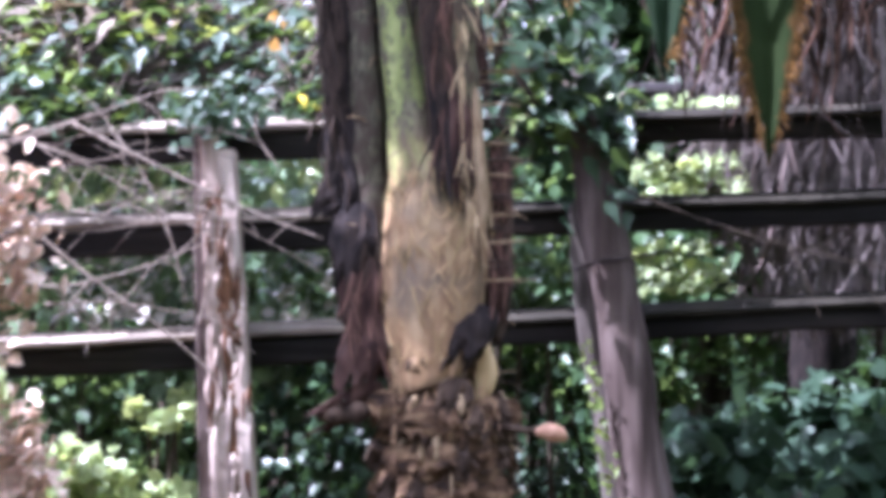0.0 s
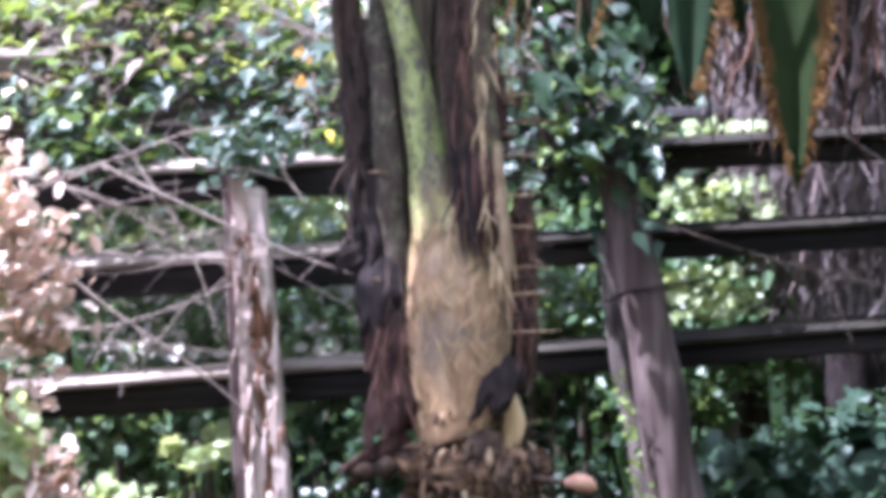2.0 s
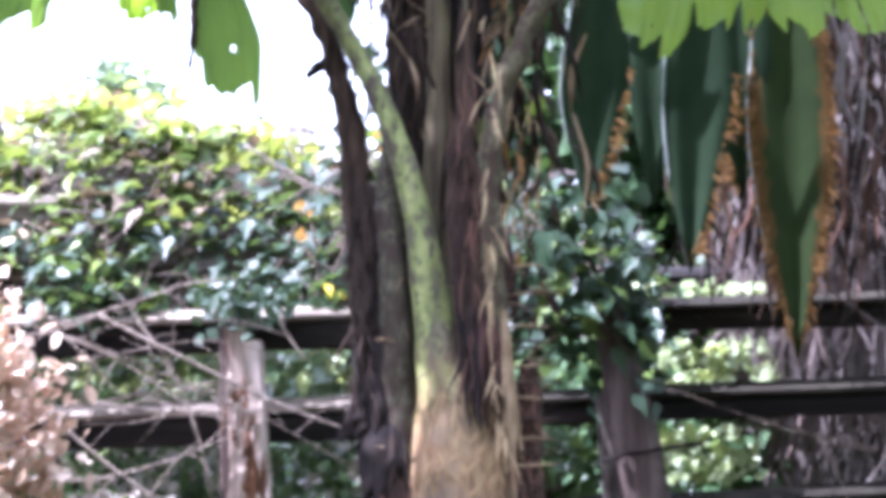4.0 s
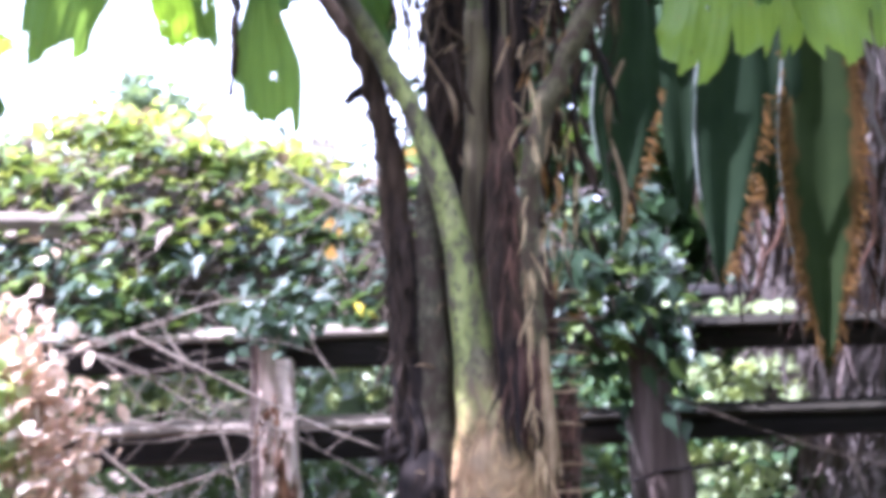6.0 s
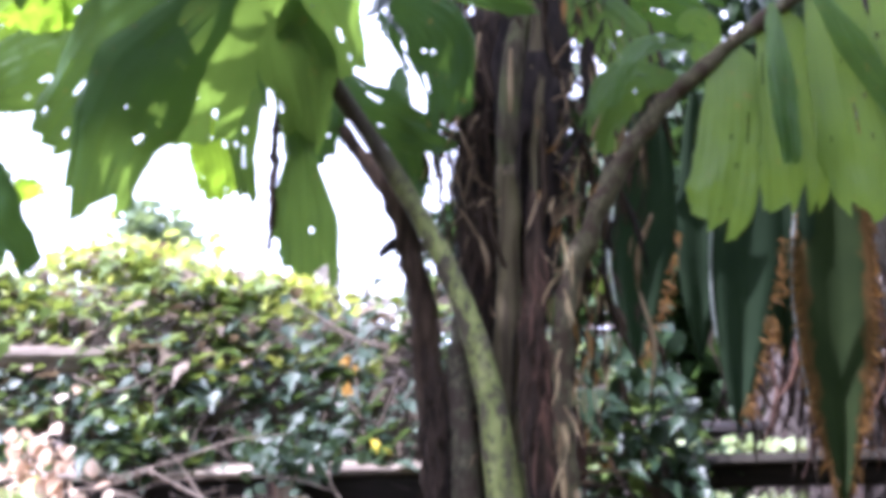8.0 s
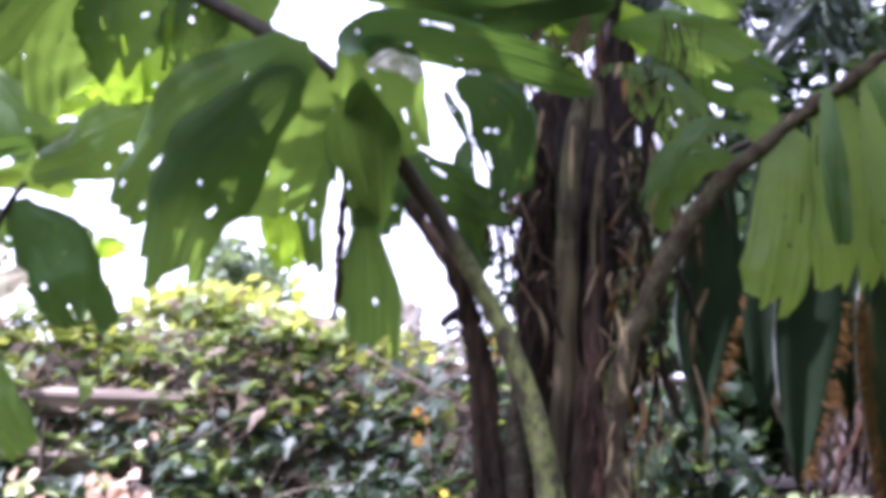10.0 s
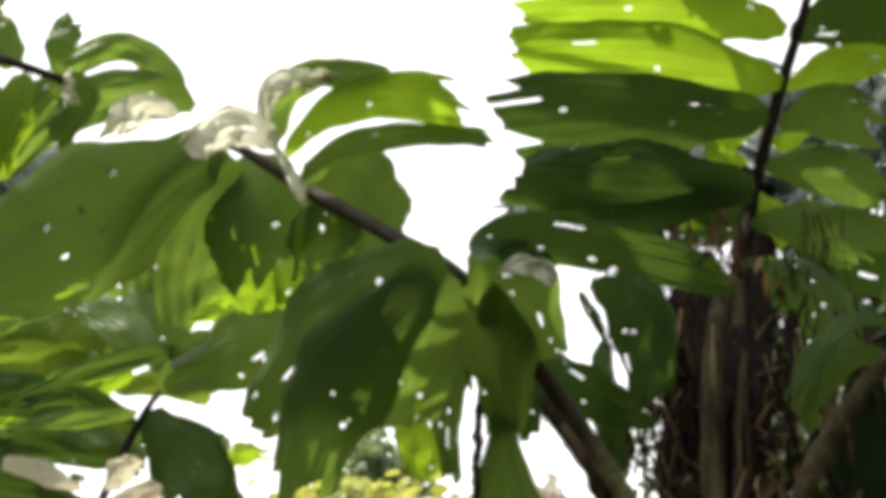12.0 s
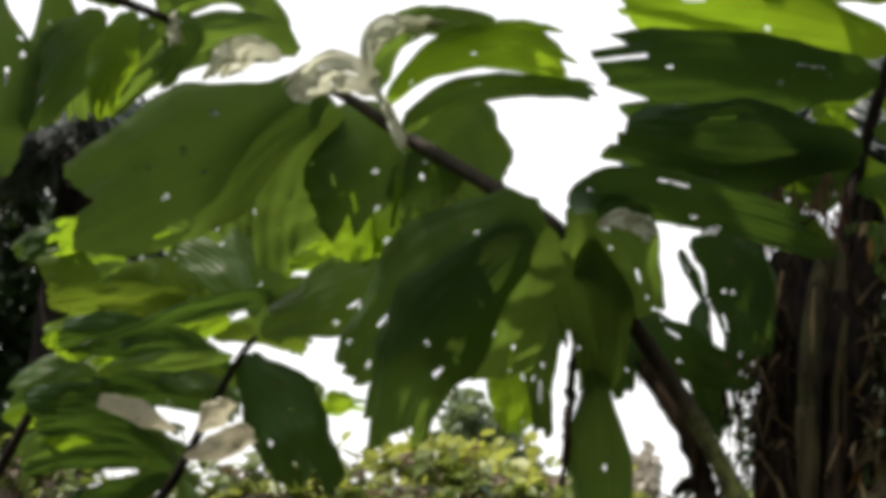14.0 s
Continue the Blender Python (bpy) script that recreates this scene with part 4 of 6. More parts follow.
# ---- dead palm skirt at the end of the fence ----
def dead_skirt():
    rng = random.Random(71)
    p = thing("dead_palm", (0.95, 4.75, 0), "palm wrapped in a skirt of hanging dead grey fronds", "palm")
    part("trunk", tube("trunk", [(0.90, 5.35, -0.05, 0.10), (0.89, 5.2, 1.4, 0.085), (0.90, 4.85, 3.7, 0.07)], M_DARKSTEM, 12, 0.2), p)
    for i in range(40):
        x = rng.uniform(0.62, 1.40) if i % 4 else rng.uniform(0.72, 1.1)
        y, z = rng.uniform(4.44, 4.66), rng.uniform(2.15, 2.95)
        l = min(rng.uniform(0.35, 1.2), z - (rng.uniform(1.78, 2.0) if x < 0.72 else rng.uniform(1.6, 1.85)))
        w = rng.uniform(-0.22, 0.16)
        part("dead_frond", tube("dead_frond", [(x, y, z, 0.003), (x + w * 0.3, y - 0.02, z - l * 0.4, rng.uniform(0.002, 0.006)), (x + w * 0.6, y - 0.03, z - l * 0.8, rng.uniform(0.002, 0.006)), (x + w, y - 0.02, z - l, 0.001)], M_SKIRT, 5, 0.5, 0.5, 4, i), p)
    rg = np.random.default_rng(72)
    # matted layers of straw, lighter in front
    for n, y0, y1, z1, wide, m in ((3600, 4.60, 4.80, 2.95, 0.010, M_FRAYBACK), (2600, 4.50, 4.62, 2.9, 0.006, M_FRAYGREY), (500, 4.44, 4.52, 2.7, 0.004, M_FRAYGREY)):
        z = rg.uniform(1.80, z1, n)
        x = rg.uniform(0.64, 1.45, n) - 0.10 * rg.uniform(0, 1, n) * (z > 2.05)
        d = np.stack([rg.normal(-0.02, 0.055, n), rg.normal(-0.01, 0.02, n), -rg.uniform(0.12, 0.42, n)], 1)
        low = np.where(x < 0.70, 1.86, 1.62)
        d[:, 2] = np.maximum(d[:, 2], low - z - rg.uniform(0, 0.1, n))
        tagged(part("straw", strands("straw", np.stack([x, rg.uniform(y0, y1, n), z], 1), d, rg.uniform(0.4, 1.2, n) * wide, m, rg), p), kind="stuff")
    return p


DEAD_PALM = dead_skirt()


def creeper():
    """Small pale creeper climbing the leaning log."""
    rng = np.random.default_rng(91)
    n = 90
    z = rng.uniform(0.9, 1.55, n)
    s = np.stack([0.545 - 0.17 * z + rng.normal(0, 0.010, n) - 0.03, 4.23 + rng.normal(0, 0.012, n), z], 1)
    ob = new("creeper", leaves("creeper", s, (0, -1, 0.2), rng.uniform(0.010, 0.022, n), M_IVYGREEN, rng, loose=0.4))
    tagged(ob, "small pale green creeper on the leaning log", "creeper", kind="stuff")


creeper()


# ---- the fishtail palm ----
# leaflets by frond: base, middle (x, z), tip, three widths, turn about their length
A_NEAR = (
    (-0.393, 2.66, 2.526, -0.559, 2.446, -0.692, 2.8, 2.326, 0.102, 0.167, 0.088, 6),
    (-0.409, 2.67, 2.501, -0.544, 2.373, -0.613, 2.8, 2.221, 0.086, 0.157, 0.11, 4),
    (-0.387, 2.68, 2.512, -0.47, 2.418, -0.502, 2.82, 2.323, 0.11, 0.181, 0.169, -6),
    (-0.416, 2.86, 2.499, -0.427, 2.394, -0.417, 2.9, 2.266, 0.028, 0.069, 0.038, 10),
    (-0.345, 2.82, 2.504, -0.335, 2.335, -0.333, 2.9, 2.154, 0.052, 0.041, 0.103, 5),
    (-0.338, 2.66, 2.523, -0.264, 2.57, -0.012, 2.8, 2.529, 0.055, 0.078, 0.07, 10),
    (-0.364, 2.68, 2.516, -0.302, 2.498, -0.271, 2.8, 2.421, 0.094, 0.14, 0.086, -14),
    (-0.363, 2.7, 2.502, -0.331, 2.42, -0.326, 2.86, 2.325, 0.071, 0.11, 0.079, 0),
)
A_ARCHED = (
    (-0.656, 2.7, 2.713, -0.618, 2.802, -0.488, 2.68, 2.801, 0.049, 0.05, 0.052, 24),
    (-0.64, 2.71, 2.697, -0.526, 2.771, -0.361, 2.68, 2.743, 0.027, 0.068, 0.089, 24),
    (-0.611, 2.72, 2.661, -0.509, 2.718, -0.333, 2.7, 2.706, 0.032, 0.045, 0.035, 22),
    (-0.628, 2.77, 2.673, -0.55, 2.665, -0.493, 2.8, 2.57, 0.074, 0.148, 0.123, 10),
    (-0.798, 2.7, 2.785, -0.873, 2.864, -0.974, 2.66, 2.815, 0.05, 0.043, 0.042, 0),
    (-0.769, 2.68, 2.768, -0.896, 2.779, -1.047, 2.64, 2.66, 0.049, 0.075, 0.049, -8),
)
A_FAR = (
    (-0.74, 2.74, 2.734, -0.938, 2.629, -1.134, 2.76, 2.527, 0.1, 0.225, 0.2, 6),
    (-0.732, 2.76, 2.724, -0.813, 2.619, -0.836, 2.84, 2.504, 0.117, 0.193, 0.168, -6),
    (-0.718, 2.77, 2.727, -0.692, 2.631, -0.68, 2.8, 2.532, 0.108, 0.182, 0.157, 0),
    (-0.609, 2.77, 2.651, -0.593, 2.604, -0.584, 2.8, 2.553, 0.082, 0.123, 0.107, 4),
    (-0.663, 2.84, 2.677, -0.772, 2.657, -0.796, 2.88, 2.565, 0.06, 0.128, 0.111, 8),
    (-0.667, 3, 2.574, -0.773, 2.494, -0.898, 3.02, 2.459, 0.053, 0.124, 0.08, 8),
)
# bleached leaflets; the second row is a ribbon of painted glare
A_PALE = (
    (-0.64, 2.67, 2.701, -0.701, 2.726, -0.756, 2.655, 2.684, 0.045, 0.061, 0.056, -20),
    (-0.655, 2.665, 2.716, -0.642, 2.786, -0.561, 2.66, 2.792, 0.019, 0.035, 0.024, 20),
    (-0.914, 2.55, 2.778, -0.908, 2.755, -0.902, 2.55, 2.732, 0.011, 0.017, 0.013, 0),
    (-0.783, 2.65, 2.747, -0.843, 2.748, -0.867, 2.64, 2.688, 0.032, 0.052, 0.048, -25),
    (-0.644, 2.66, 2.701, -0.618, 2.667, -0.598, 2.68, 2.621, 0.011, 0.017, 0.013, 0),
    (-0.323, 2.69, 2.515, -0.28, 2.517, -0.237, 2.68, 2.496, 0.015, 0.034, 0.023, 25),
)
A_LIME = (
    (-0.493, 2.9, 2.398, -0.471, 2.337, -0.466, 2.95, 2.274, 0.041, 0.07, 0.066, 0),
    (-0.601, 2.69, 2.623, -0.605, 2.574, -0.611, 2.7, 2.51, 0.01, 0.013, 0.008, 0),
    (-0.445, 2.86, 2.559, -0.431, 2.511, -0.426, 2.88, 2.462, 0.025, 0.041, 0.03, 0),
    (-0.823, 2.95, 2.628, -0.779, 2.6, -0.741, 2.98, 2.541, 0.071, 0.132, 0.106, 0),
    (-0.613, 2.95, 2.605, -0.669, 2.591, -0.715, 2.98, 2.55, 0.052, 0.105, 0.079, 10),
)
B_LIME = (
    (0.071, 3.12, 2.953, -0.122, 2.998, -0.371, 3.14, 3.026, 0.065, 0.138, 0.12, -26),
    (0.081, 3.18, 3.073, -0.118, 3.124, -0.373, 3.2, 3.142, 0.066, 0.142, 0.142, -30),
    (0.091, 3.22, 3.168, -0.122, 3.244, -0.378, 3.24, 3.269, 0.049, 0.107, 0.107, -38),
    (0.111, 3.26, 3.282, -0.107, 3.373, -0.369, 3.28, 3.424, 0.05, 0.119, 0.119, -38),
    (0.077, 3.2, 2.976, 0.158, 3, 0.264, 3.18, 3.003, 0.028, 0.083, 0.083, 40),
)
B_NEAR = (
    (0.049, 3.1, 2.892, -0.144, 2.884, -0.372, 3.06, 2.868, 0.072, 0.135, 0.171, -10),
    (0.024, 3.09, 2.774, -0.158, 2.76, -0.37, 3.04, 2.781, 0.071, 0.151, 0.106, -8),
    (0.015, 3.12, 2.752, -0.082, 2.768, -0.304, 3.1, 2.749, 0.036, 0.063, 0.054, -6),
    (0.014, 3.16, 2.756, -0.048, 2.766, -0.121, 3.16, 2.835, 0.036, 0.082, 0.063, 10),
)
E_GREEN = (
    (-1.003, 3.2, 2.44, -1.111, 2.424, -1.237, 3.2, 2.412, 0.025, 0.044, 0.023, -30),
    (-0.992, 3.2, 2.431, -0.914, 2.346, -0.85, 3.2, 2.226, 0.075, 0.159, 0.14, 8),
    (-0.905, 3.16, 2.533, -1.03, 2.5, -1.255, 3.1, 2.412, 0.024, 0.043, 0.019, -20),
    (-0.96, 3.18, 2.47, -0.881, 2.516, -0.778, 3.15, 2.556, 0.047, 0.103, 0.056, 20),
    (-1.086, 3.2, 2.247, -1.207, 2.258, -1.355, 3.2, 2.225, 0.032, 0.053, 0.038, -25),
    (-1.112, 3.22, 2.283, -1.226, 2.311, -1.365, 3.24, 2.315, 0.033, 0.058, 0.048, -25),
    (-1.073, 3.2, 2.224, -1.004, 2.133, -0.933, 3.2, 2.018, 0.037, 0.088, 0.083, 6),
    (-1.062, 3.24, 2.356, -1.16, 2.38, -1.281, 3.26, 2.4, 0.029, 0.054, 0.039, -25),
)
E_SIDE = (
    (-0.964, 3.3, 2.49, -0.89, 2.571, -0.772, 3.3, 2.613, 0.039, 0.078, 0.059, 10),
    (-0.958, 3.32, 2.576, -1.032, 2.642, -1.098, 3.35, 2.72, 0.04, 0.09, 0.08, 0),
    (-1.149, 3.34, 2.435, -1.255, 2.498, -1.39, 3.36, 2.498, 0.04, 0.091, 0.081, -10),
    (-1.209, 3.32, 2.389, -1.321, 2.371, -1.438, 3.36, 2.373, 0.04, 0.09, 0.08, -10),
    (-0.966, 3.22, 2.509, -1.044, 2.591, -1.146, 3.24, 2.645, 0.033, 0.078, 0.068, 20),
    (-1.018, 3.25, 2.427, -1.126, 2.479, -1.246, 3.28, 2.471, 0.029, 0.049, 0.039, -20),
    (-1.089, 3.2, 2.233, -1.169, 2.193, -1.294, 3.2, 2.151, 0.028, 0.066, 0.056, -15),
)
E_DRY = (
    (-1.049, 3.1, 2.29, -1.11, 2.309, -1.182, 3.08, 2.329, 0.018, 0.051, 0.033, -20),
    (-1.018, 3.12, 2.294, -0.988, 2.316, -0.959, 3.1, 2.343, 0.018, 0.051, 0.033, 20),
    (-1.03, 3.1, 2.249, -0.97, 2.258, -0.909, 3.08, 2.289, 0.018, 0.047, 0.05, 20),
)
G_STAR = (
    (-1.24, 3.5, 2.722, -1.38, 2.744, -1.503, 3.5, 2.716, 0.043, 0.097, 0.087, -30),
    (-1.217, 3.5, 2.623, -1.339, 2.605, -1.476, 3.5, 2.598, 0.043, 0.085, 0.085, -30),
    (-1.342, 3.5, 2.533, -1.431, 2.521, -1.475, 3.5, 2.51, 0.043, 0.075, 0.064, -20),
    (-1.23, 3.5, 2.733, -1.232, 2.669, -1.217, 3.52, 2.606, 0.053, 0.107, 0.096, 0),
    (-1.123, 3.5, 2.58, -1.188, 2.557, -1.257, 3.5, 2.535, 0.032, 0.063, 0.053, -20),
    (-0.847, 3.48, 2.718, -0.96, 2.772, -1.029, 3.48, 2.8, 0.032, 0.095, 0.084, 10),
    (-0.852, 3.5, 2.718, -0.937, 2.701, -1.046, 3.5, 2.69, 0.032, 0.053, 0.042, -10),
    (-0.831, 3.5, 2.735, -0.748, 2.768, -0.642, 3.5, 2.789, 0.031, 0.084, 0.084, 10),
)
G_REST = (
    (-1.171, 3.55, 2.76, -1.089, 2.738, -1.016, 3.55, 2.682, 0.054, 0.119, 0.097, 0),
    (-1.419, 3.54, 2.654, -1.471, 2.678, -1.544, 3.55, 2.679, 0.044, 0.099, 0.088, 0),
    (-0.804, 3.55, 2.783, -0.735, 2.739, -0.672, 3.55, 2.761, 0.032, 0.084, 0.063, 0),
    (-0.923, 3.4, 2.382, -0.939, 2.414, -0.962, 3.42, 2.457, 0.06, 0.09, 0.07, 0),
    (-0.933, 3.5, 2.413, -0.902, 2.424, -0.855, 3.5, 2.43, 0.031, 0.051, 0.041, 20),
)
U_FROND = (
    (-0.918, 2.56, 2.768, -0.98, 2.73, -1.033, 2.6, 2.645, 0.032, 0.056, 0.04, 0),
    (-1.031, 2.58, 2.792, -1.091, 2.723, -1.156, 2.62, 2.628, 0.049, 0.113, 0.089, 10),
    (-1.124, 2.6, 2.839, -1.108, 2.753, -1.099, 2.66, 2.66, 0.049, 0.098, 0.074, -12),
    (-0.931, 2.56, 2.768, -0.902, 2.742, -0.941, 2.58, 2.679, 0.032, 0.071, 0.047, 10),
    (-1.092, 2.5, 2.806, -1.037, 2.848, -0.955, 2.45, 2.876, 0.031, 0.07, 0.062, 0),
    (-1.223, 2.58, 2.85, -1.201, 2.699, -1.223, 2.62, 2.551, 0.049, 0.155, 0.122, 0),
)
U_TOP = (
    (-1.065, 2.57, 2.82, -1.122, 2.856, -1.183, 2.57, 2.853, 0.049, 0.09, 0.073, 0),
    (-0.989, 2.56, 2.798, -1.025, 2.829, -1.072, 2.55, 2.876, 0.048, 0.08, 0.072, 0),
    (-0.932, 2.56, 2.779, -0.926, 2.817, -0.909, 2.55, 2.862, 0.024, 0.048, 0.048, 0),
)
U_LIME = (
    (-0.948, 2.5, 2.755, -0.976, 2.687, -0.991, 2.53, 2.61, 0.039, 0.077, 0.046, 0),
    (-1.086, 2.66, 2.828, -1.094, 2.76, -1.107, 2.72, 2.691, 0.025, 0.05, 0.033, 0),
)
B_SIDE = (
    (0.067, 3.12, 2.875, 0.136, 2.885, 0.229, 3.08, 2.857, 0.036, 0.098, 0.107, 20),
    (0.041, 3.12, 2.809, 0.119, 2.791, 0.219, 3.08, 2.755, 0.035, 0.088, 0.097, 20),
    (0.015, 3.12, 2.715, 0.109, 2.698, 0.217, 3.08, 2.646, 0.035, 0.087, 0.105, 10),
    (-0.002, 3.1, 2.643, 0.083, 2.591, 0.165, 3.05, 2.505, 0.034, 0.094, 0.094, 0),
)
D_FILL = (
    (-0.213, 2.86, 2.547, -0.144, 2.481, -0.135, 2.9, 2.362, 0.048, 0.101, 0.068, 8),
    (-0.289, 2.98, 2.477, -0.238, 2.415, -0.137, 3, 2.372, 0.042, 0.084, 0.067, 10),
    (-0.187, 2.93, 2.573, -0.124, 2.515, -0.11, 2.95, 2.399, 0.058, 0.058, 0.033, -10),
    (-0.351, 2.99, 2.484, -0.323, 2.424, -0.308, 3, 2.352, 0.042, 0.076, 0.059, 0),
    (-0.233, 2.9, 2.546, -0.217, 2.515, -0.187, 2.92, 2.458, 0.013, 0.021, 0.01, 30),
    (-0.21, 3.03, 2.505, -0.204, 2.393, -0.176, 3.05, 2.292, 0.034, 0.053, 0.042, 10),
    (-0.417, 2.92, 2.525, -0.412, 2.466, -0.403, 2.93, 2.403, 0.025, 0.043, 0.028, 0),
)
D_SHADE = (
    (0.081, 3.3, 2.751, 0.172, 2.717, 0.299, 3.32, 2.673, 0.056, 0.122, 0.103, 0),
    (0.09, 3.3, 3.11, 0.187, 3.138, 0.319, 3.3, 3.121, 0.049, 0.117, 0.107, 0),
    (0.016, 3.25, 2.761, -0.044, 2.753, -0.119, 3.25, 2.74, 0.028, 0.075, 0.056, 0),
)
D_LIME = (
    (0.04, 3.2, 2.917, -0.023, 2.892, -0.07, 3.22, 2.906, 0.019, 0.056, 0.046, -40),
    (0.014, 3.2, 2.848, -0.023, 2.857, -0.06, 3.22, 2.876, 0.019, 0.056, 0.046, -40),
    (0.005, 3.2, 2.77, -0.086, 2.755, -0.151, 3.22, 2.788, 0.018, 0.055, 0.046, -40),
    (0.05, 3.2, 2.897, 0.077, 2.881, 0.122, 3.22, 2.914, 0.018, 0.046, 0.037, 40),
    (0.023, 3.15, 2.782, 0.05, 2.736, 0.076, 3.16, 2.69, 0.018, 0.054, 0.045, 20),
    (0.015, 3.15, 2.668, 0.041, 2.657, 0.076, 3.2, 2.656, 0.018, 0.036, 0.027, 20),
)
C_YOUNG = (
    (0.275, 2.94, 2.509, 0.271, 2.367, 0.244, 2.92, 2.22, 0.073, 0.091, 0.105, 8),
    (0.344, 2.95, 2.568, 0.361, 2.41, 0.366, 2.92, 2.252, 0.073, 0.096, 0.106, -6),
    (0.418, 2.94, 2.625, 0.44, 2.438, 0.465, 2.9, 2.247, 0.081, 0.109, 0.121, 6),
    (0.502, 2.94, 2.676, 0.537, 2.463, 0.579, 2.9, 2.259, 0.081, 0.113, 0.129, -6),
)
C_DARK = (
    (0.33, 2.88, 2.548, 0.338, 2.425, 0.349, 2.87, 2.309, 0.024, 0.041, 0.037, 20),
    (0.391, 2.88, 2.569, 0.443, 2.476, 0.503, 2.88, 2.385, 0.024, 0.045, 0.04, 20),
    (0.211, 2.97, 2.455, 0.121, 2.451, 0.084, 3, 2.361, 0.033, 0.083, 0.067, 10),
    (0.223, 2.91, 2.487, 0.142, 2.486, 0.105, 2.9, 2.401, 0.016, 0.037, 0.029, 40),
    (0.215, 3, 2.543, 0.233, 2.546, 0.262, 3.02, 2.487, 0.034, 0.076, 0.051, 0),
)


def palm():
    p = thing("fishtail_palm", (0.01, 3.0, 0), "fishtail palm with a swollen tan leaf sheath and arching fronds", "palm")
    part("stem", tube("stem", [(0.02, 3.02, -0.05, 0.10), (0.02, 3.02, 0.6, 0.082), (0.018, 3.01, 1.1, 0.080), (0.014, 3.0, 1.30, 0.076), (0.010, 3.0, 1.38, 0.079), (0.006, 3.0, 1.44, 0.070), (0.004, 3.0, 1.50, 0.060)], M_STEM, 20, 0.16, 1, 8, 1, 45), p,
         "ringed brown fibrous stem")
    part("sheath", tube("sheath", [(-0.002, 2.985, 1.460, 0.062), (-0.006, 2.985, 1.475, 0.065), (-0.008, 2.985, 1.52, 0.068), (-0.010, 2.985, 1.58, 0.072), (-0.010, 2.985, 1.64, 0.071), (-0.013, 2.985, 1.70, 0.067), (-0.020, 2.985, 1.76, 0.052), (-0.034, 2.99, 1.82, 0.035), (-0.044, 2.995, 1.90, 0.022)], M_STALK, 22, 0.06, 1, 8, 2, 25), p,
         "swollen pale tan fibrous leaf sheath")
    part("inner_stem", tube("inner_stem", [(0.0, 3.05, 1.45, 0.06), (-0.02, 3.06, 1.7, 0.065), (-0.05, 3.07, 1.9, 0.055), (-0.085, 3.08, 2.1, 0.037), (-0.092, 3.08, 2.3, 0.035), (-0.085, 3.08, 2.52, 0.033), (-0.06, 3.1, 2.66, 0.02)], M_DARKSTEM, 12, 0.15), p,
         "dark bare inner stem")
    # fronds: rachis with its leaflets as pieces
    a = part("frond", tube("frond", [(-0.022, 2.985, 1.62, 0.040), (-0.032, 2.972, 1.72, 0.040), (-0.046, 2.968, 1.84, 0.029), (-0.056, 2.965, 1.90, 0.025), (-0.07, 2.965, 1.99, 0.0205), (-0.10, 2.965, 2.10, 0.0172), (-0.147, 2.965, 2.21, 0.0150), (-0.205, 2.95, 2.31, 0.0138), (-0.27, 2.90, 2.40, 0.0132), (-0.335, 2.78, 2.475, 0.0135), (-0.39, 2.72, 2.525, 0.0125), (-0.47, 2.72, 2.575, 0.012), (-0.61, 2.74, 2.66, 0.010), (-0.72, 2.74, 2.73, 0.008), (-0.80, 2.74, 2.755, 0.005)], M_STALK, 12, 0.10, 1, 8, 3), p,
             "arching frond with a mossy green stalk")
    # one stalk in three lengths, dimmer light upward put into their colours
    b = part("frond", tube("frond", [(-0.03, 3.0, 1.62, 0.03), (-0.05, 3.0, 1.9, 0.024), (-0.045, 3.0, 2.17, 0.018), (-0.045, 3.0, 2.34, 0.0172)], M_PETBROWN, 12, 0.16, 1, 8, 4, 40), p,
             "upright frond with a brown stalk")
    part("middle_stalk", tube("middle_stalk", [(-0.045, 3.0, 2.32, 0.0174), (-0.045, 3.0, 2.42, 0.017), (-0.032, 3.03, 2.55, 0.017), (-0.018, 3.07, 2.61, 0.015)], M_BROWNSTALK, 12, 0.10, 1, 8, 4), b,
         "middle length of the brown frond stalk, darkened for dim light")
    part("upper_stalk", tube("upper_stalk", [(-0.018, 3.07, 2.59, 0.0155), (0.0, 3.13, 2.66, 0.0125), (0.02, 3.15, 2.77, 0.0118), (0.06, 3.15, 2.93, 0.0105), (0.10, 3.15, 3.06, 0.009), (0.15, 3.15, 3.24, 0.007)], M_DARKSTEM, 10, 0.12, 1, 8, 41), b,
         "upper stalk of the frond, darkened for dim light")
    c = part("frond", tube("frond", [(0.055, 2.985, 1.62, 0.016), (0.045, 2.965, 1.72, 0.016), (0.044, 2.935, 1.80, 0.013), (0.034, 2.925, 1.92, 0.014), (0.030, 2.928, 2.06, 0.015), (0.044, 2.94, 2.155, 0.016), (0.072, 2.94, 2.237, 0.016), (0.118, 2.94, 2.328, 0.015), (0.172, 2.94, 2.404, 0.014), (0.242, 2.94, 2.475, 0.013), (0.321, 2.94, 2.539, 0.012), (0.44, 2.94, 2.63, 0.009), (0.56, 2.93, 2.72, 0.005)], M_PETIOLE, 12, 0.5, 1, 10, 5, 45), p,
             "arching frond with a mossy tan stalk")
    part("old_stalk", tube("old_stalk", [(-0.13, 3.02, 1.62, 0.020), (-0.145, 3.02, 1.80, 0.020), (-0.155, 3.02, 1.95, 0.021), (-0.165, 3.01, 2.083, 0.021), (-0.181, 3.0, 2.183, 0.018), (-0.211, 3.0, 2.277, 0.015), (-0.263, 3.0, 2.358, 0.012), (-0.314, 3.0, 2.424, 0.010), (-0.36, 3.0, 2.46, 0.006)], M_HUSK, 12, 0.4, 1, 10, 6, 70), p,
         "dark dead leaf stalk")
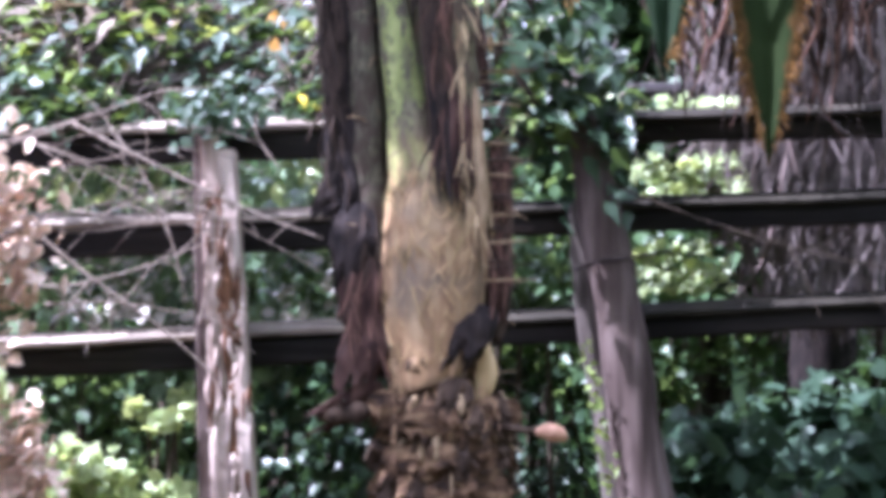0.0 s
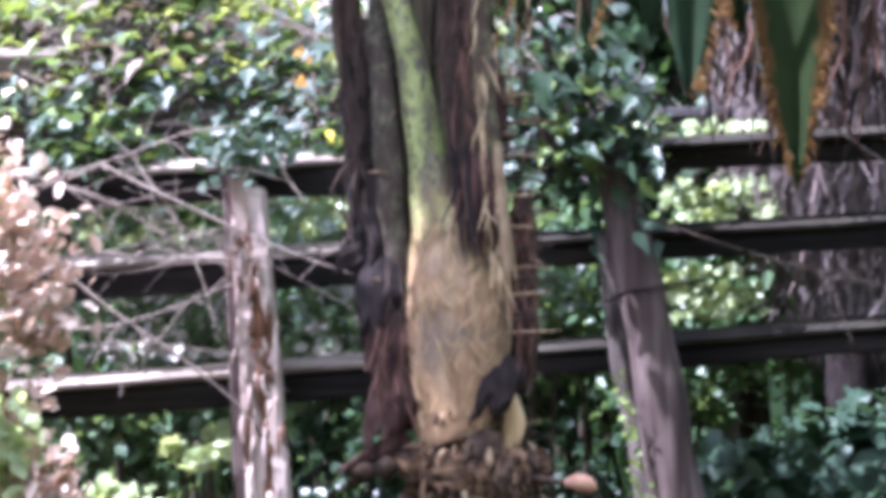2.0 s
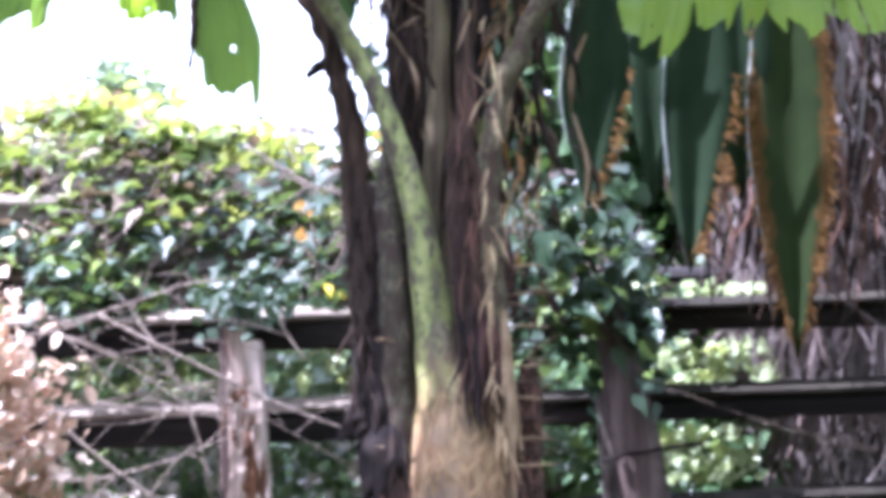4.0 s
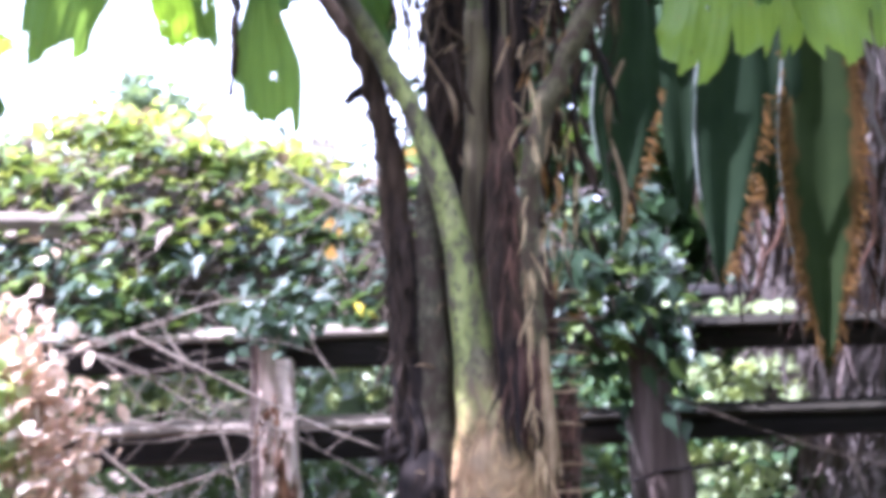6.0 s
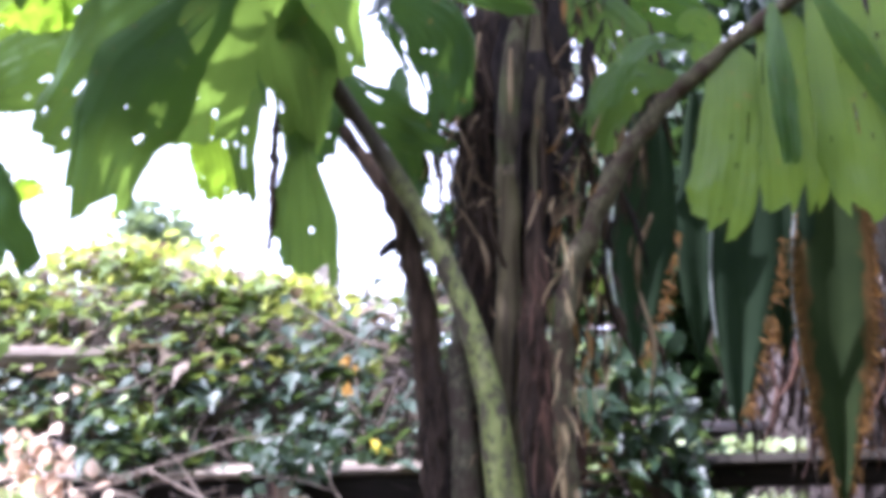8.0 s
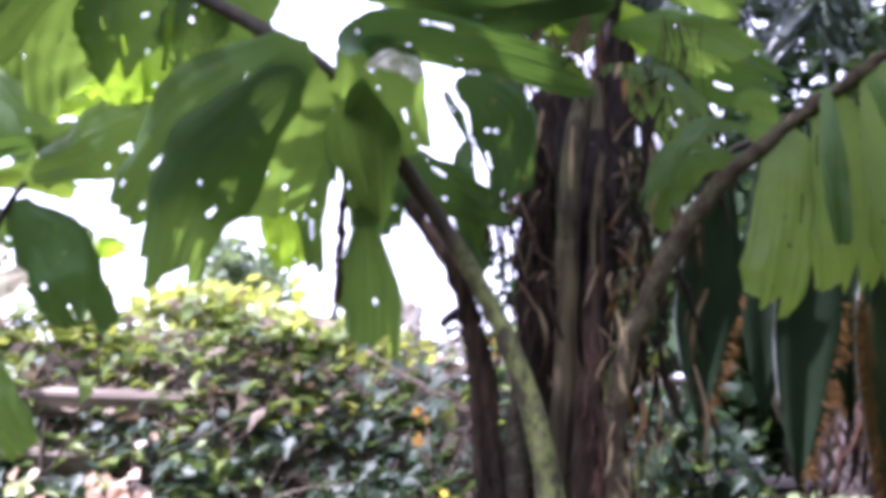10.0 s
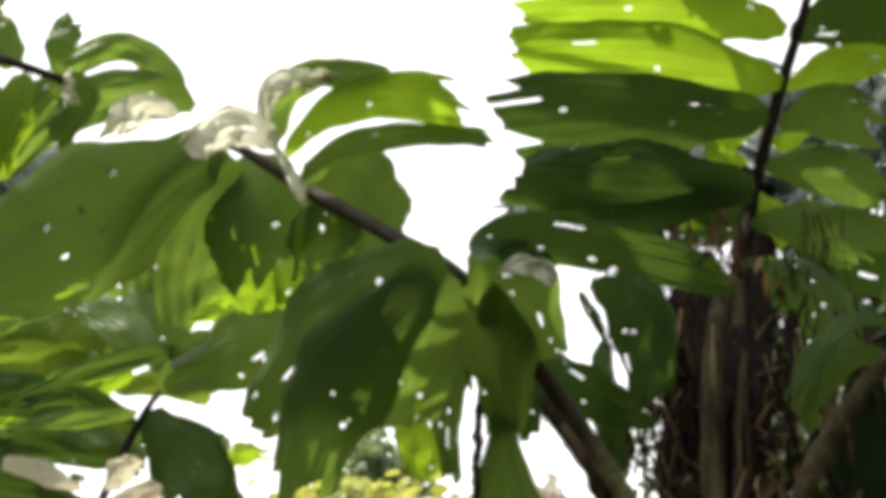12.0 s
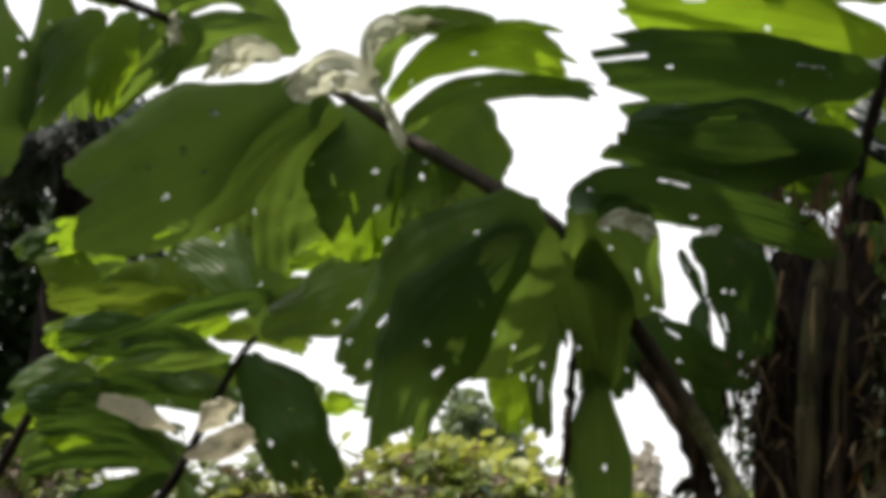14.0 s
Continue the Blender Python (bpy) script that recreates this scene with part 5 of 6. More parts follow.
    part("flower_strand", tube("flower_strand", [(-0.366, 2.88, 2.50, 0.003), (-0.372, 2.88, 2.41, 0.005), (-0.376, 2.88, 2.312, 0.007), (-0.379, 2.88, 2.19, 0.004)], M_HUSK, 7, 1.1, 1, 14, 7, 120), p, "dry knotted flower strand")
    part("knot", tube("knot", [(-0.19, 3.01, 2.235, 0.010), (-0.215, 3.0, 2.222, 0.012), (-0.235, 3.0, 2.205, 0.006)], M_DARKSTEM, 7, 0.4), p)
    # dead husks clinging to the stem
    for i, (rows, m) in enumerate((
            ([(-0.15, 3.01, 2.02, 0.016), (-0.147, 3.0, 1.88, 0.019), (-0.125, 3.0, 1.76, 0.02), (-0.12, 3.0, 1.68, 0.022)], M_DARKSTEM),
            ([(-0.10, 3.02, 1.72, 0.024), (-0.10, 3.02, 1.62, 0.024), (-0.09, 3.01, 1.55, 0.025), (-0.085, 3.0, 1.47, 0.022)], M_DARKSTEM),
            ([(0.085, 3.0, 1.80, 0.012), (0.082, 3.0, 1.68, 0.020), (0.078, 2.99, 1.58, 0.022), (0.07, 2.98, 1.52, 0.016)], M_HUSK),
            ([(0.09, 2.975, 1.565, 0.006), (0.06, 2.95, 1.54, 0.026), (0.035, 2.94, 1.49, 0.010)], M_DARKSTEM),
            ([(0.06, 2.955, 1.52, 0.014), (0.062, 2.95, 1.47, 0.016), (0.058, 2.95, 1.44, 0.010)], M_SHEATH),
            ([(0.00, 2.99, 2.10, 0.014), (0.0, 2.985, 1.98, 0.022), (0.01, 2.985, 1.84, 0.024), (0.035, 2.985, 1.72, 0.014)], M_HUSK),
    ) + (([(-0.005, 3.02, 2.52, 0.02), (0.0, 3.02, 2.36, 0.030), (-0.005, 3.02, 2.2, 0.026), (-0.01, 3.01, 2.05, 0.02)], M_DARKSTEM),)):
        part("husk", tube("husk", rows, m, 9, 0.55, 0.6, 7, i * 3.1, 40), p, "torn dark brown leaf-base husk")
    rng = random.Random(5)
    lower_husks = (
        (-0.150, 2.985, 2.03, -0.135, 2.98, 1.80, 0.045, M_DARKSTEM), (-0.145, 2.98, 1.90, -0.125, 2.97, 1.66, 0.05, M_DARKSTEM),
        (-0.120, 2.98, 1.76, -0.175, 2.97, 1.685, 0.05, M_DARKSTEM), (-0.115, 2.97, 1.72, -0.125, 2.96, 1.60, 0.07, M_DARKSTEM),
        (-0.105, 2.965, 1.64, -0.115, 2.955, 1.50, 0.06, M_HUSKRED), (-0.09, 2.955, 1.56, -0.115, 2.95, 1.455, 0.07, M_HUSKRED),
        (-0.075, 2.95, 1.46, -0.17, 2.94, 1.405, 0.045, M_HUSKRED), (-0.06, 2.945, 1.45, -0.08, 2.94, 1.40, 0.06, M_STEM),
        (0.078, 2.965, 1.80, 0.082, 2.955, 1.64, 0.032, M_HUSK), (0.078, 2.955, 1.68, 0.078, 2.945, 1.54, 0.03, M_HUSKRED),
        (-0.014, 2.945, 2.14, 0.014, 2.914, 1.735, 0.056, M_HUSK), (0.0, 2.94, 1.98, 0.024, 2.908, 1.70, 0.05, M_DARKSTEM),
        (0.02, 2.93, 1.90, 0.040, 2.905, 1.72, 0.04, M_HUSKRED),
    )
    upper_husks = (
        (0.055, 2.925, 1.555, 0.03, 2.92, 1.485, 0.05, M_DARKSTEM), (0.03, 2.93, 1.47, 0.02, 2.92, 1.425, 0.05, M_HUSK),
        (0.00, 2.96, 2.05, 0.02, 2.95, 1.82, 0.05, M_HUSK), (0.03, 2.94, 2.12, 0.035, 2.935, 2.0, 0.03, M_HUSK),
        (0.045, 2.945, 1.98, 0.05, 2.94, 1.84, 0.035, M_HUSKRED), (-0.005, 3.02, 2.60, -0.002, 3.0, 2.3, 0.025, M_PETBROWN),
        (0.005, 2.95, 1.78, 0.03, 2.935, 1.70, 0.04, M_HUSK), (0.075, 3.06, 2.56, 0.08, 3.05, 2.40, 0.025, M_DARKSTEM),
        (0.02, 2.95, 1.90, 0.035, 2.945, 1.74, 0.045, M_DARKSTEM), (-0.01, 2.985, 2.30, 0.00, 2.975, 2.05, 0.03, M_HUSK),
        # near-black husks round the stem top, shade put into their colour
        (0.02, 3.04, 2.62, 0.01, 2.99, 2.36, 0.07, M_DARKSTEM), (-0.04, 3.04, 2.60, -0.04, 2.98, 2.34, 0.06, M_DARKSTEM),
        (-0.09, 3.05, 2.60, -0.10, 3.03, 2.40, 0.05, M_DARKSTEM),
    )
    for i, (x, y, z, tx, ty, tz, w, m) in enumerate(lower_husks + upper_husks):
        part("husk", leaflet((x, y, z), (tx, ty, tz), w, 500 + i, m, bow=0.006, waist=0.5, ragged=0.4, swell=0.35, cup=0.4, twist=rng.uniform(-15, 15)), p, "torn dark brown leaf-base husk")
    for i, rows in enumerate(([(0.042, 2.925, 1.90, 0.003), (0.052, 2.915, 1.82, 0.005), (0.058, 2.914, 1.73, 0.007), (0.064, 2.922, 1.60, 0.003)], [(0.052, 2.93, 1.86, 0.003), (0.060, 2.92, 1.76, 0.005), (0.074, 2.93, 1.66, 0.003)])):
        part("strand", tube("strand", rows, M_FIBRE, 7, 0.4, 0.5, 6, i * 2.3, 40), p, "loose tan fibre strand")
    # coats of torn fibre: where, how wide, how deep, how many, tone
    rf = np.random.default_rng(411)

    def coat(x0, x1, y0, z0, z1, n, long, wide, m, slope=0.0, label="torn fibre of old leaf bases"):
        n = int(n * 1.5)
        z = rf.uniform(z0, z1, n)
        spots = np.stack([rf.uniform(x0, x1, n) + slope * (z - z0), y0 + rf.normal(0, 0.006, n), z], 1)
        ways = np.stack([rf.normal(0, 0.22, n), rf.normal(0, 0.08, n), -np.ones(n)], 1) * rf.uniform(0.4, 1.2, (n, 1)) * long
        tagged(part("fibre_coat", strands("fibre_coat", spots, ways, rf.uniform(0.2, 0.6, n) * wide, m, rf, 0.05), p, label), kind="stuff")

    coat(-0.165, -0.135, 2.965, 1.76, 2.06, 90, 0.06, 0.010, M_FRAYDARK)
    coat(-0.125, -0.085, 2.965, 1.50, 1.70, 90, 0.05, 0.010, M_FRAYDARK)
    coat(-0.125, -0.075, 2.945, 1.50, 1.62, 26, 0.05, 0.008, M_FRAYRED)
    coat(-0.006, 0.016, 2.925, 1.76, 2.12, 120, 0.06, 0.007, M_FRAYDARK, -0.05)
    coat(0.0, 0.026, 2.918, 1.74, 2.06, 22, 0.06, 0.006, M_FRAYRED, -0.05)
    coat(0.040, 0.058, 2.905, 1.64, 1.96, 26, 0.05, 0.004, M_FRAYTAN, -0.06, "pale torn fibre along the leaf base")
    coat(-0.02, 0.02, 2.914, 1.98, 2.20, 20, 0.06, 0.005, M_FRAYRED, -0.05)
    coat(0.026, 0.052, 2.90, 1.92, 2.22, 12, 0.05, 0.004, M_FRAYTAN, -0.02, "pale torn fibre along the leaf base")
    coat(0.066, 0.098, 2.945, 1.58, 1.80, 60, 0.04, 0.008, M_FRAYRED)
    coat(-0.060, 0.085, 2.925, 1.40, 1.46, 46, 0.022, 0.006, M_FRAY)
    # torn plates in rings round the stem
    for z in (1.425, 1.375, 1.325, 1.275, 1.225):
        for k in range(9):
            w = -math.pi * (k + rng.uniform(0.1, 0.9)) / 9
            x, y = 0.010 + math.cos(w) * 0.079, 3.0 + math.sin(w) * 0.079
            part("plate", leaflet((x, y, z + rng.uniform(0, 0.02)), (x + math.cos(w) * 0.012 + rng.uniform(-0.01, 0.01), y - 0.008, z - rng.uniform(0.02, 0.045)), rng.uniform(0.02, 0.045), 560 + k + int(z * 1000), rng.choice((M_STEM, M_STEM, M_HUSK)), bow=0.004, waist=0.7, ragged=0.35, swell=0.3, cup=0.1, holes=0), p)
    # upper coats in dark fibre, to stand for the shade on the stem
    coat(-0.120, -0.055, 3.035, 2.12, 2.62, 110, 0.09, 0.010, M_FRAYDARK)
    coat(-0.155, -0.10, 3.06, 2.34, 2.66, 70, 0.07, 0.010, M_FRAYDARK)
    coat(-0.02, 0.06, 3.04, 2.06, 2.62, 90, 0.07, 0.008, M_FRAYDARK)
    coat(0.02, 0.16, 3.06, 2.30, 2.72, 110, 0.07, 0.008, M_FRAYDARK)
    coat(-0.01, 0.14, 3.03, 2.10, 2.60, 24, 0.05, 0.004, M_FRAY)
    coat(0.00, 0.12, 3.0, 2.05, 2.55, 20, 0.06, 0.003, M_FRAYTAN)
    coat(-0.005, 0.10, 2.985, 1.95, 2.30, 34, 0.05, 0.004, M_FRAYTAN, 0.0, "pale torn fibre along the leaf base")
    coat(0.02, 0.10, 2.98, 2.0, 2.36, 16, 0.03, 0.010, M_MARGIN, 0.0, "orange-brown withered scraps")
    # withered bits between the frond's stalk and the stem
    coat(-0.215, -0.12, 3.05, 2.16, 2.42, 60, 0.05, 0.012, M_FRAYDARK)
    coat(-0.205, -0.12, 3.03, 2.14, 2.40, 16, 0.035, 0.005, M_FRAYTAN, 0.0, "pale torn fibre along the leaf base")
    coat(-0.14, 0.0, 3.10, 2.55, 2.74, 90, 0.10, 0.010, M_FRAYRED)
    # crossed fibres woven over the sheath
    n = 240
    z, w = rf.uniform(1.475, 1.76, n), rf.uniform(-2.85, -0.3, n)
    r = 0.0722 * (1 - 5.5 * (z - 1.60) ** 2)
    spots = np.stack([-0.010 + np.cos(w) * r, 2.985 + np.sin(w) * r - 0.001, z], 1)
    turn = rf.choice((-1, 1), n) * rf.uniform(0.1, 0.9, n)
    ways = np.stack([-np.sin(w) * np.sin(turn), np.cos(w) * np.sin(turn), np.cos(turn)], 1) * rf.uniform(0.012, 0.035, (n, 1))
    tagged(part("weave", strands("weave", spots, ways, rf.uniform(0.0010, 0.0028, n), M_WEAVE, rf, 0.06), p, "crossed brown fibres over the leaf sheath"), kind="stuff")
    part("stub", tube("stub", [(-0.055, 2.95, 1.430, 0.007), (-0.10, 2.945, 1.424, 0.012), (-0.145, 2.94, 1.418, 0.011), (-0.166, 2.938, 1.416, 0.008)], M_HUSK, 12, 0.8, 0.7, 6, 9, 50), p, "broken reddish leaf-base stub")
    # ragged collar under the sheath
    for i in range(46):
        w = rng.uniform(0, 6.28)
        z = rng.choice((1.445, 1.39, 1.335)) + rng.uniform(-0.012, 0.012)
        r = 0.073
        x, y = 0.008 + math.cos(w) * r, 3.0 + math.sin(w) * r
        l = rng.uniform(0.015, 0.05)
        part("fibre", tube("fibre", [(x, y, z, 0.004), (x + math.cos(w) * 0.010, y + math.sin(w) * 0.010, z - l * 0.5, 0.006), (x + math.cos(w) * rng.uniform(0, 0.02), y + math.sin(w) * 0.014, z - l, 0.0015)], M_STEM if i % 3 else M_FIBRE, 4, 0.3, 0.4, 3), p)
    part("old_stalk", tube("old_stalk", [(-0.085, 3.00, 1.55, 0.024), (-0.098, 2.99, 1.72, 0.026), (-0.108, 2.99, 1.88, 0.024), (-0.116, 3.0, 2.0, 0.021), (-0.12, 3.04, 2.12, 0.010)], M_OLDMOSS, 12, 0.25, 1, 8, 31, 40), p,
         "dead mossy grey leaf stalk")
    # ragged lower rim of the sheath, and the dark band under it
    for i in range(30):
        w = -math.pi * rng.uniform(0.02, 0.98)
        x, y = -0.006 + math.cos(w) * 0.0655, 2.985 + math.sin(w) * 0.0655
        l = rng.choice((0.012, 0.018, 0.024, 0.045)) * rng.uniform(0.7, 1.2)
        part("fibre", tube("fibre", [(x, y, 1.495, 0.004), (x * 1.01, y - 0.002, 1.495 - l * 0.5, rng.uniform(0.002, 0.007)), (x + rng.uniform(-0.006, 0.006), y - 0.002, 1.495 - l, 0.0012)], (M_STALK, M_HUSK, M_STEM)[i % 3], 5, 0.3, 0.4, 3), p)
    for i in range(60):
        w, z = -math.pi * rng.uniform(0, 1), rng.uniform(1.22, 1.455)
        x, y = 0.012 + math.cos(w) * 0.077, 3.0 + math.sin(w) * 0.077
        d = Vector((math.cos(w) * rng.uniform(0.01, 0.04), -0.012, rng.uniform(-0.05, 0.02)))
        part("fibre", tube("fibre", [(x, y, z, 0.0022), (x + d.x * 0.6, y + d.y * 0.6, z + d.z * 0.4, 0.002), (x + d.x, y + d.y, z + d.z, 0.0006)], rng.choice((M_STEM, M_HUSK, M_FIBRE)), 4, steps=3), p)
    # pale threads across the dark inner stem
    for i in range(26):
        z = rng.uniform(2.05, 2.6)
        q, e = Vector((rng.uniform(-0.13, -0.07), 3.035, z)), Vector((rng.uniform(0.02, 0.06), -0.01, -rng.uniform(0.03, 0.09)))
        if rng.uniform(0, 1) < 0.4:
            e.x = -e.x * 0.6
        part("fibre", tube("fibre", [(*q, 0.0010), (*(q + e * 0.5), 0.0012), (*(q + e), 0.0006)], M_FIBRE, 4, steps=2), p)
    rg = np.random.default_rng(15)
    for m, k in ((M_HUSK, 120), (M_MARGIN, 24), (M_LEAFLET_MID, 8), (M_FIBRE, 24)):
        s = np.stack([rg.normal(0.04, 0.05, k), rg.uniform(2.97, 3.08, k), rg.uniform(1.85, 2.62, k)], 1)
        tagged(part("scrap", leaves("scrap", s, (0, -1, 0), rg.uniform(0.015, 0.06, k), m, rg, "slim" if m is not M_LEAFLET_MID else "oval", 1.0, 0.6), p, "loose withered scraps caught in the crown"), kind="stuff")
    # comb of spines on the husk, and crossed fibres on the sheath
    for i in range(22):
        z = 1.60 + 0.0155 * i + rng.uniform(-0.008, 0.008)
        part("spine", tube("spine", [(0.058, 2.935, z, 0.0022), (0.085, 2.925, z + rng.uniform(-0.002, 0.004), 0.0018), (0.115 + rng.uniform(-0.022, 0.022), 2.93, z + rng.uniform(-0.006, 0.008), 0.0008)], M_FIBRE if i % 3 == 0 else M_HUSK, 4, steps=3), p)
    for i in range(34):
        w, z = rng.uniform(-2.7, -0.45), rng.uniform(1.48, 1.74)
        rows = []
        dw, dz = rng.uniform(-0.5, 0.5), rng.uniform(0.02, 0.07)
        for k in range(4):
            zz, ww = z + dz * k / 3, w + dw * k / 3
            r = 0.0715 * (1 - 5.5 * (zz - 1.60) ** 2) + 0.0005
            rows.append((-0.010 + math.cos(ww) * r, 2.985 + math.sin(ww) * r, zz, 0.0012 if k in (1, 2) else 0.0006))
        part("fibre", tube("fibre", rows, rng.choice((M_FIBRE, M_SHEATH)), 4, steps=3), p)
    # stiff spines and loose fibres
    for i in range(70):
        z = rng.uniform(1.46, 2.5)
        right = rng.uniform(0, 1) < 0.7
        x = (0.075 if z < 1.8 else 0.02) if right else (-0.10 if z < 1.9 else -0.09)
        d = Vector(((1 if right else rng.uniform(-1, 0.6)) * rng.uniform(0.02, 0.055), rng.uniform(-0.05, 0.02), rng.uniform(-0.035, 0.04)))
        q = Vector((x, 2.98 + rng.uniform(-0.02, 0.04), z))
        part("spine", tube("spine", [(*q, 0.0016), (*(q + d * 0.5 + Vector((0, 0, 0.004))), 0.0013), (*(q + d), 0.0005)], M_FIBRE if i % 4 else M_HUSK, 4, steps=3), p)
    for i in range(70):
        x, z = rng.uniform(-0.10, 0.18), rng.uniform(2.1, 2.6)
        q = Vector((x, rng.uniform(2.98, 3.1), z))
        d = Vector((rng.uniform(-0.05, 0.05), rng.uniform(-0.02, 0.02), -rng.uniform(0.05, 0.18)))
        part("fibre", tube("fibre", [(*q, 0.002), (*(q + d * 0.5 + Vector((rng.uniform(-.015, .015), -0.01, 0))), rng.uniform(0.002, 0.006)), (*(q + d), 0.001)], rng.choice((M_FIBRE, M_HUSK, M_HUSK, M_DARKSTEM, M_HUSK, M_DARKSTEM)), 4, 0.4, 0.4, 4), p)
    part("flower_stalk", tube("flower_stalk", [(0.07, 2.96, 1.405, 0.006), (0.11, 2.95, 1.40, 0.005), (0.135, 2.95, 1.397, 0.004)], M_HUSK, 6), p)
    part("bract", tube("bract", [(0.132, 2.95, 1.397, 0.004), (0.15, 2.948, 1.397, 0.011), (0.165, 2.947, 1.393, 0.011), (0.174, 2.947, 1.386, 0.004)], M_FLOWER, 8, 0.2), p, "small dry pinkish bract")

    def hang(frond, rows, material, seed, ragged=0.12, holes=4, label="", wave=0.012):
        for i, row in enumerate(rows):
            part("leaflet", blade(row, seed + i, material, ragged, holes=holes, wave=wave), frond, label)

    hang(a, A_NEAR[:1], M_LEAFLET, 90, 0.07, 6)
    hang(a, A_NEAR[1:5], M_LEAFLET, 101, 0.16, 6)
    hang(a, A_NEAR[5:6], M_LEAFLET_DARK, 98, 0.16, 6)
    hang(a, A_NEAR[6:], M_LEAFLET, 105, 0.16, 6)
    hang(a, A_ARCHED[:1] + A_ARCHED[2:], M_LEAFLET, 120, 0.2, 2, wave=0.022)
    hang(a, A_ARCHED[1:2], M_LEAFLET_LIT, 126, 0.25, 2, wave=0.022)
    hang(a, A_FAR, M_LEAFLET, 130, 0.18, 8)
    hang(a, A_PALE, M_LEAFLET_PALE, 137, 0.3, 3, "crumpled leaflet, bleached and paled for sun glare", 0.035)
    hang(a, A_LIME, M_LEAFLET_LIT, 144, 0.2)
    hang(b, B_LIME, M_LEAFLET_LIT, 160, 0.12)
    # leaflets under the crown take the darkened copy
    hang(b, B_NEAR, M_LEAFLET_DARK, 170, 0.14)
    hang(b, B_SIDE, M_LEAFLET, 176, 0.14)
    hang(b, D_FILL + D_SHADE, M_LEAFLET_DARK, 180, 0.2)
    hang(b, D_LIME, M_LEAFLET_LIT, 185)
    hang(c, C_YOUNG, M_LEAFLET_MID, 190, 0.22)
    hang(c, C_DARK, M_LEAFLET, 200)
    # unseen crown overhead, added so that its shade falls on the fronds below
    rng = random.Random(77)
    for k in range(14):
        yy = 2.25 + 0.125 * k if k < 11 else 2.47 + 0.13 * (k - 11)
        out = rng.uniform(1.9, 2.3) if yy < 3.1 else rng.uniform(1.2, 1.5)
        lift = 3.42 + 0.4 * max(0.0, yy - 2.9)
        rows = [(0.10, 3.15, 3.2, 0.012), (-0.1, 0.4 * yy + 1.9, lift + 0.1, 0.012), (-out * 0.5, yy, lift + 0.22, 0.009), (-out, yy, lift + 0.10, 0.004)]
        fr = part("frond", tube("frond", rows, M_PETBROWN, 6), p, "unseen overhead frond added to cast shade")
        line = spline(rows, 10)
        for i in range(15):
            q = line[6 + int(i * 1.6)]
            s = 1 if i % 2 else -1
            tip = (q[0] - rng.uniform(0.08, 0.2), q[1] + s * rng.uniform(0.12, 0.22), q[2] + rng.uniform(-0.03, 0.03))
            # gaps left in the roof where sun should reach lime and pale leaflets
            if -1.05 < q[0] < -0.12 and any(2.99 < v < 3.27 for v in (q[1], tip[1], (q[1] + tip[1]) / 2)):
                continue
            if any((-1.60 < u < -1.14 and 2.36 < v < 2.63) or (-1.90 < u < -1.62 and 2.80 < v < 3.02) for u, v in (q[:2], tip[:2], ((q[0] + tip[0]) / 2, (q[1] + tip[1]) / 2))):
                continue
            if q[0] < -0.6 and k < 11 and rng.random() < 0.12:
                continue
            part("leaflet", leaflet(q[:3], tip, rng.uniform(0.12, 0.19), 700 + 20 * k + i, M_LEAFLET, twist=rng.uniform(60, 120), waist=0.15), fr)

    # unseen fronds on the other side, added to block skylight on stem and fence
    for k in range(13):
        yy = 1.35 + 0.2 * k
        out = rng.uniform(1.3, 1.7)
        lift = 3.45 + 0.35 * max(0.0, yy - 2.9)
        rows = [(0.14, 3.15, 3.22, 0.012), (0.30, 0.4 * yy + 1.9, lift + 0.12, 0.011), (0.1 + out * 0.5, yy, lift + 0.2, 0.009), (0.1 + out, yy, lift + 0.08, 0.004)]
        fr = part("frond", tube("frond", rows, M_PETBROWN, 6), p, "unseen overhead frond added to cast shade")
        line = spline(rows, 10)
        for i in range(13):
            q = line[7 + int(i * 1.7)]
            s = 1 if i % 2 else -1
            tip = (q[0] + rng.uniform(0.06, 0.16), q[1] + s * rng.uniform(0.14, 0.24), q[2] + rng.uniform(-0.03, 0.03))
            part("leaflet", leaflet(q[:3], tip, rng.uniform(0.14, 0.2), 2000 + 20 * k + i, M_LEAFLET, twist=rng.uniform(60, 120), waist=0.15), fr)
    # more unseen leaflets, added to close the roof and shade the stem
    fr = part("frond", tube("frond", [(0.10, 3.15, 3.2, 0.012), (-0.4, 2.9, 3.52, 0.010), (-1.2, 2.66, 3.50, 0.004)], M_PETBROWN, 6), p, "unseen overhead frond added to cast shade")
    for i, (x0, y0, x1, y1) in enumerate(((-0.80, 2.74, -1.05, 2.62), (-0.95, 2.70, -1.12, 2.80), (-0.62, 2.80, -0.86, 2.86))):
        part("leaflet", leaflet((x0, y0, 3.5), (x1, y1, 3.45), 0.2, 770 + i, M_LEAFLET, twist=90, waist=0.15), fr)

    # unseen fronds reaching back, added to dapple the right rails with shade
    for k in range(2, 5):
        xe = -0.75 + 0.26 * k
        rows = [(0.15, 3.15, 3.24, 0.012), (0.1 + xe * 0.3, 3.5, 3.72, 0.010), (xe * 0.7, 3.9, 3.95, 0.008), (xe, 4.3, 3.95, 0.004)]
        fr = part("frond", tube("frond", rows, M_PETBROWN, 6), p, "unseen overhead frond added to cast shade")
        line = spline(rows, 10)
        for i in range(11):
            q = line[11 + int(i * 1.6)]
            s = 1 if i % 2 else -1
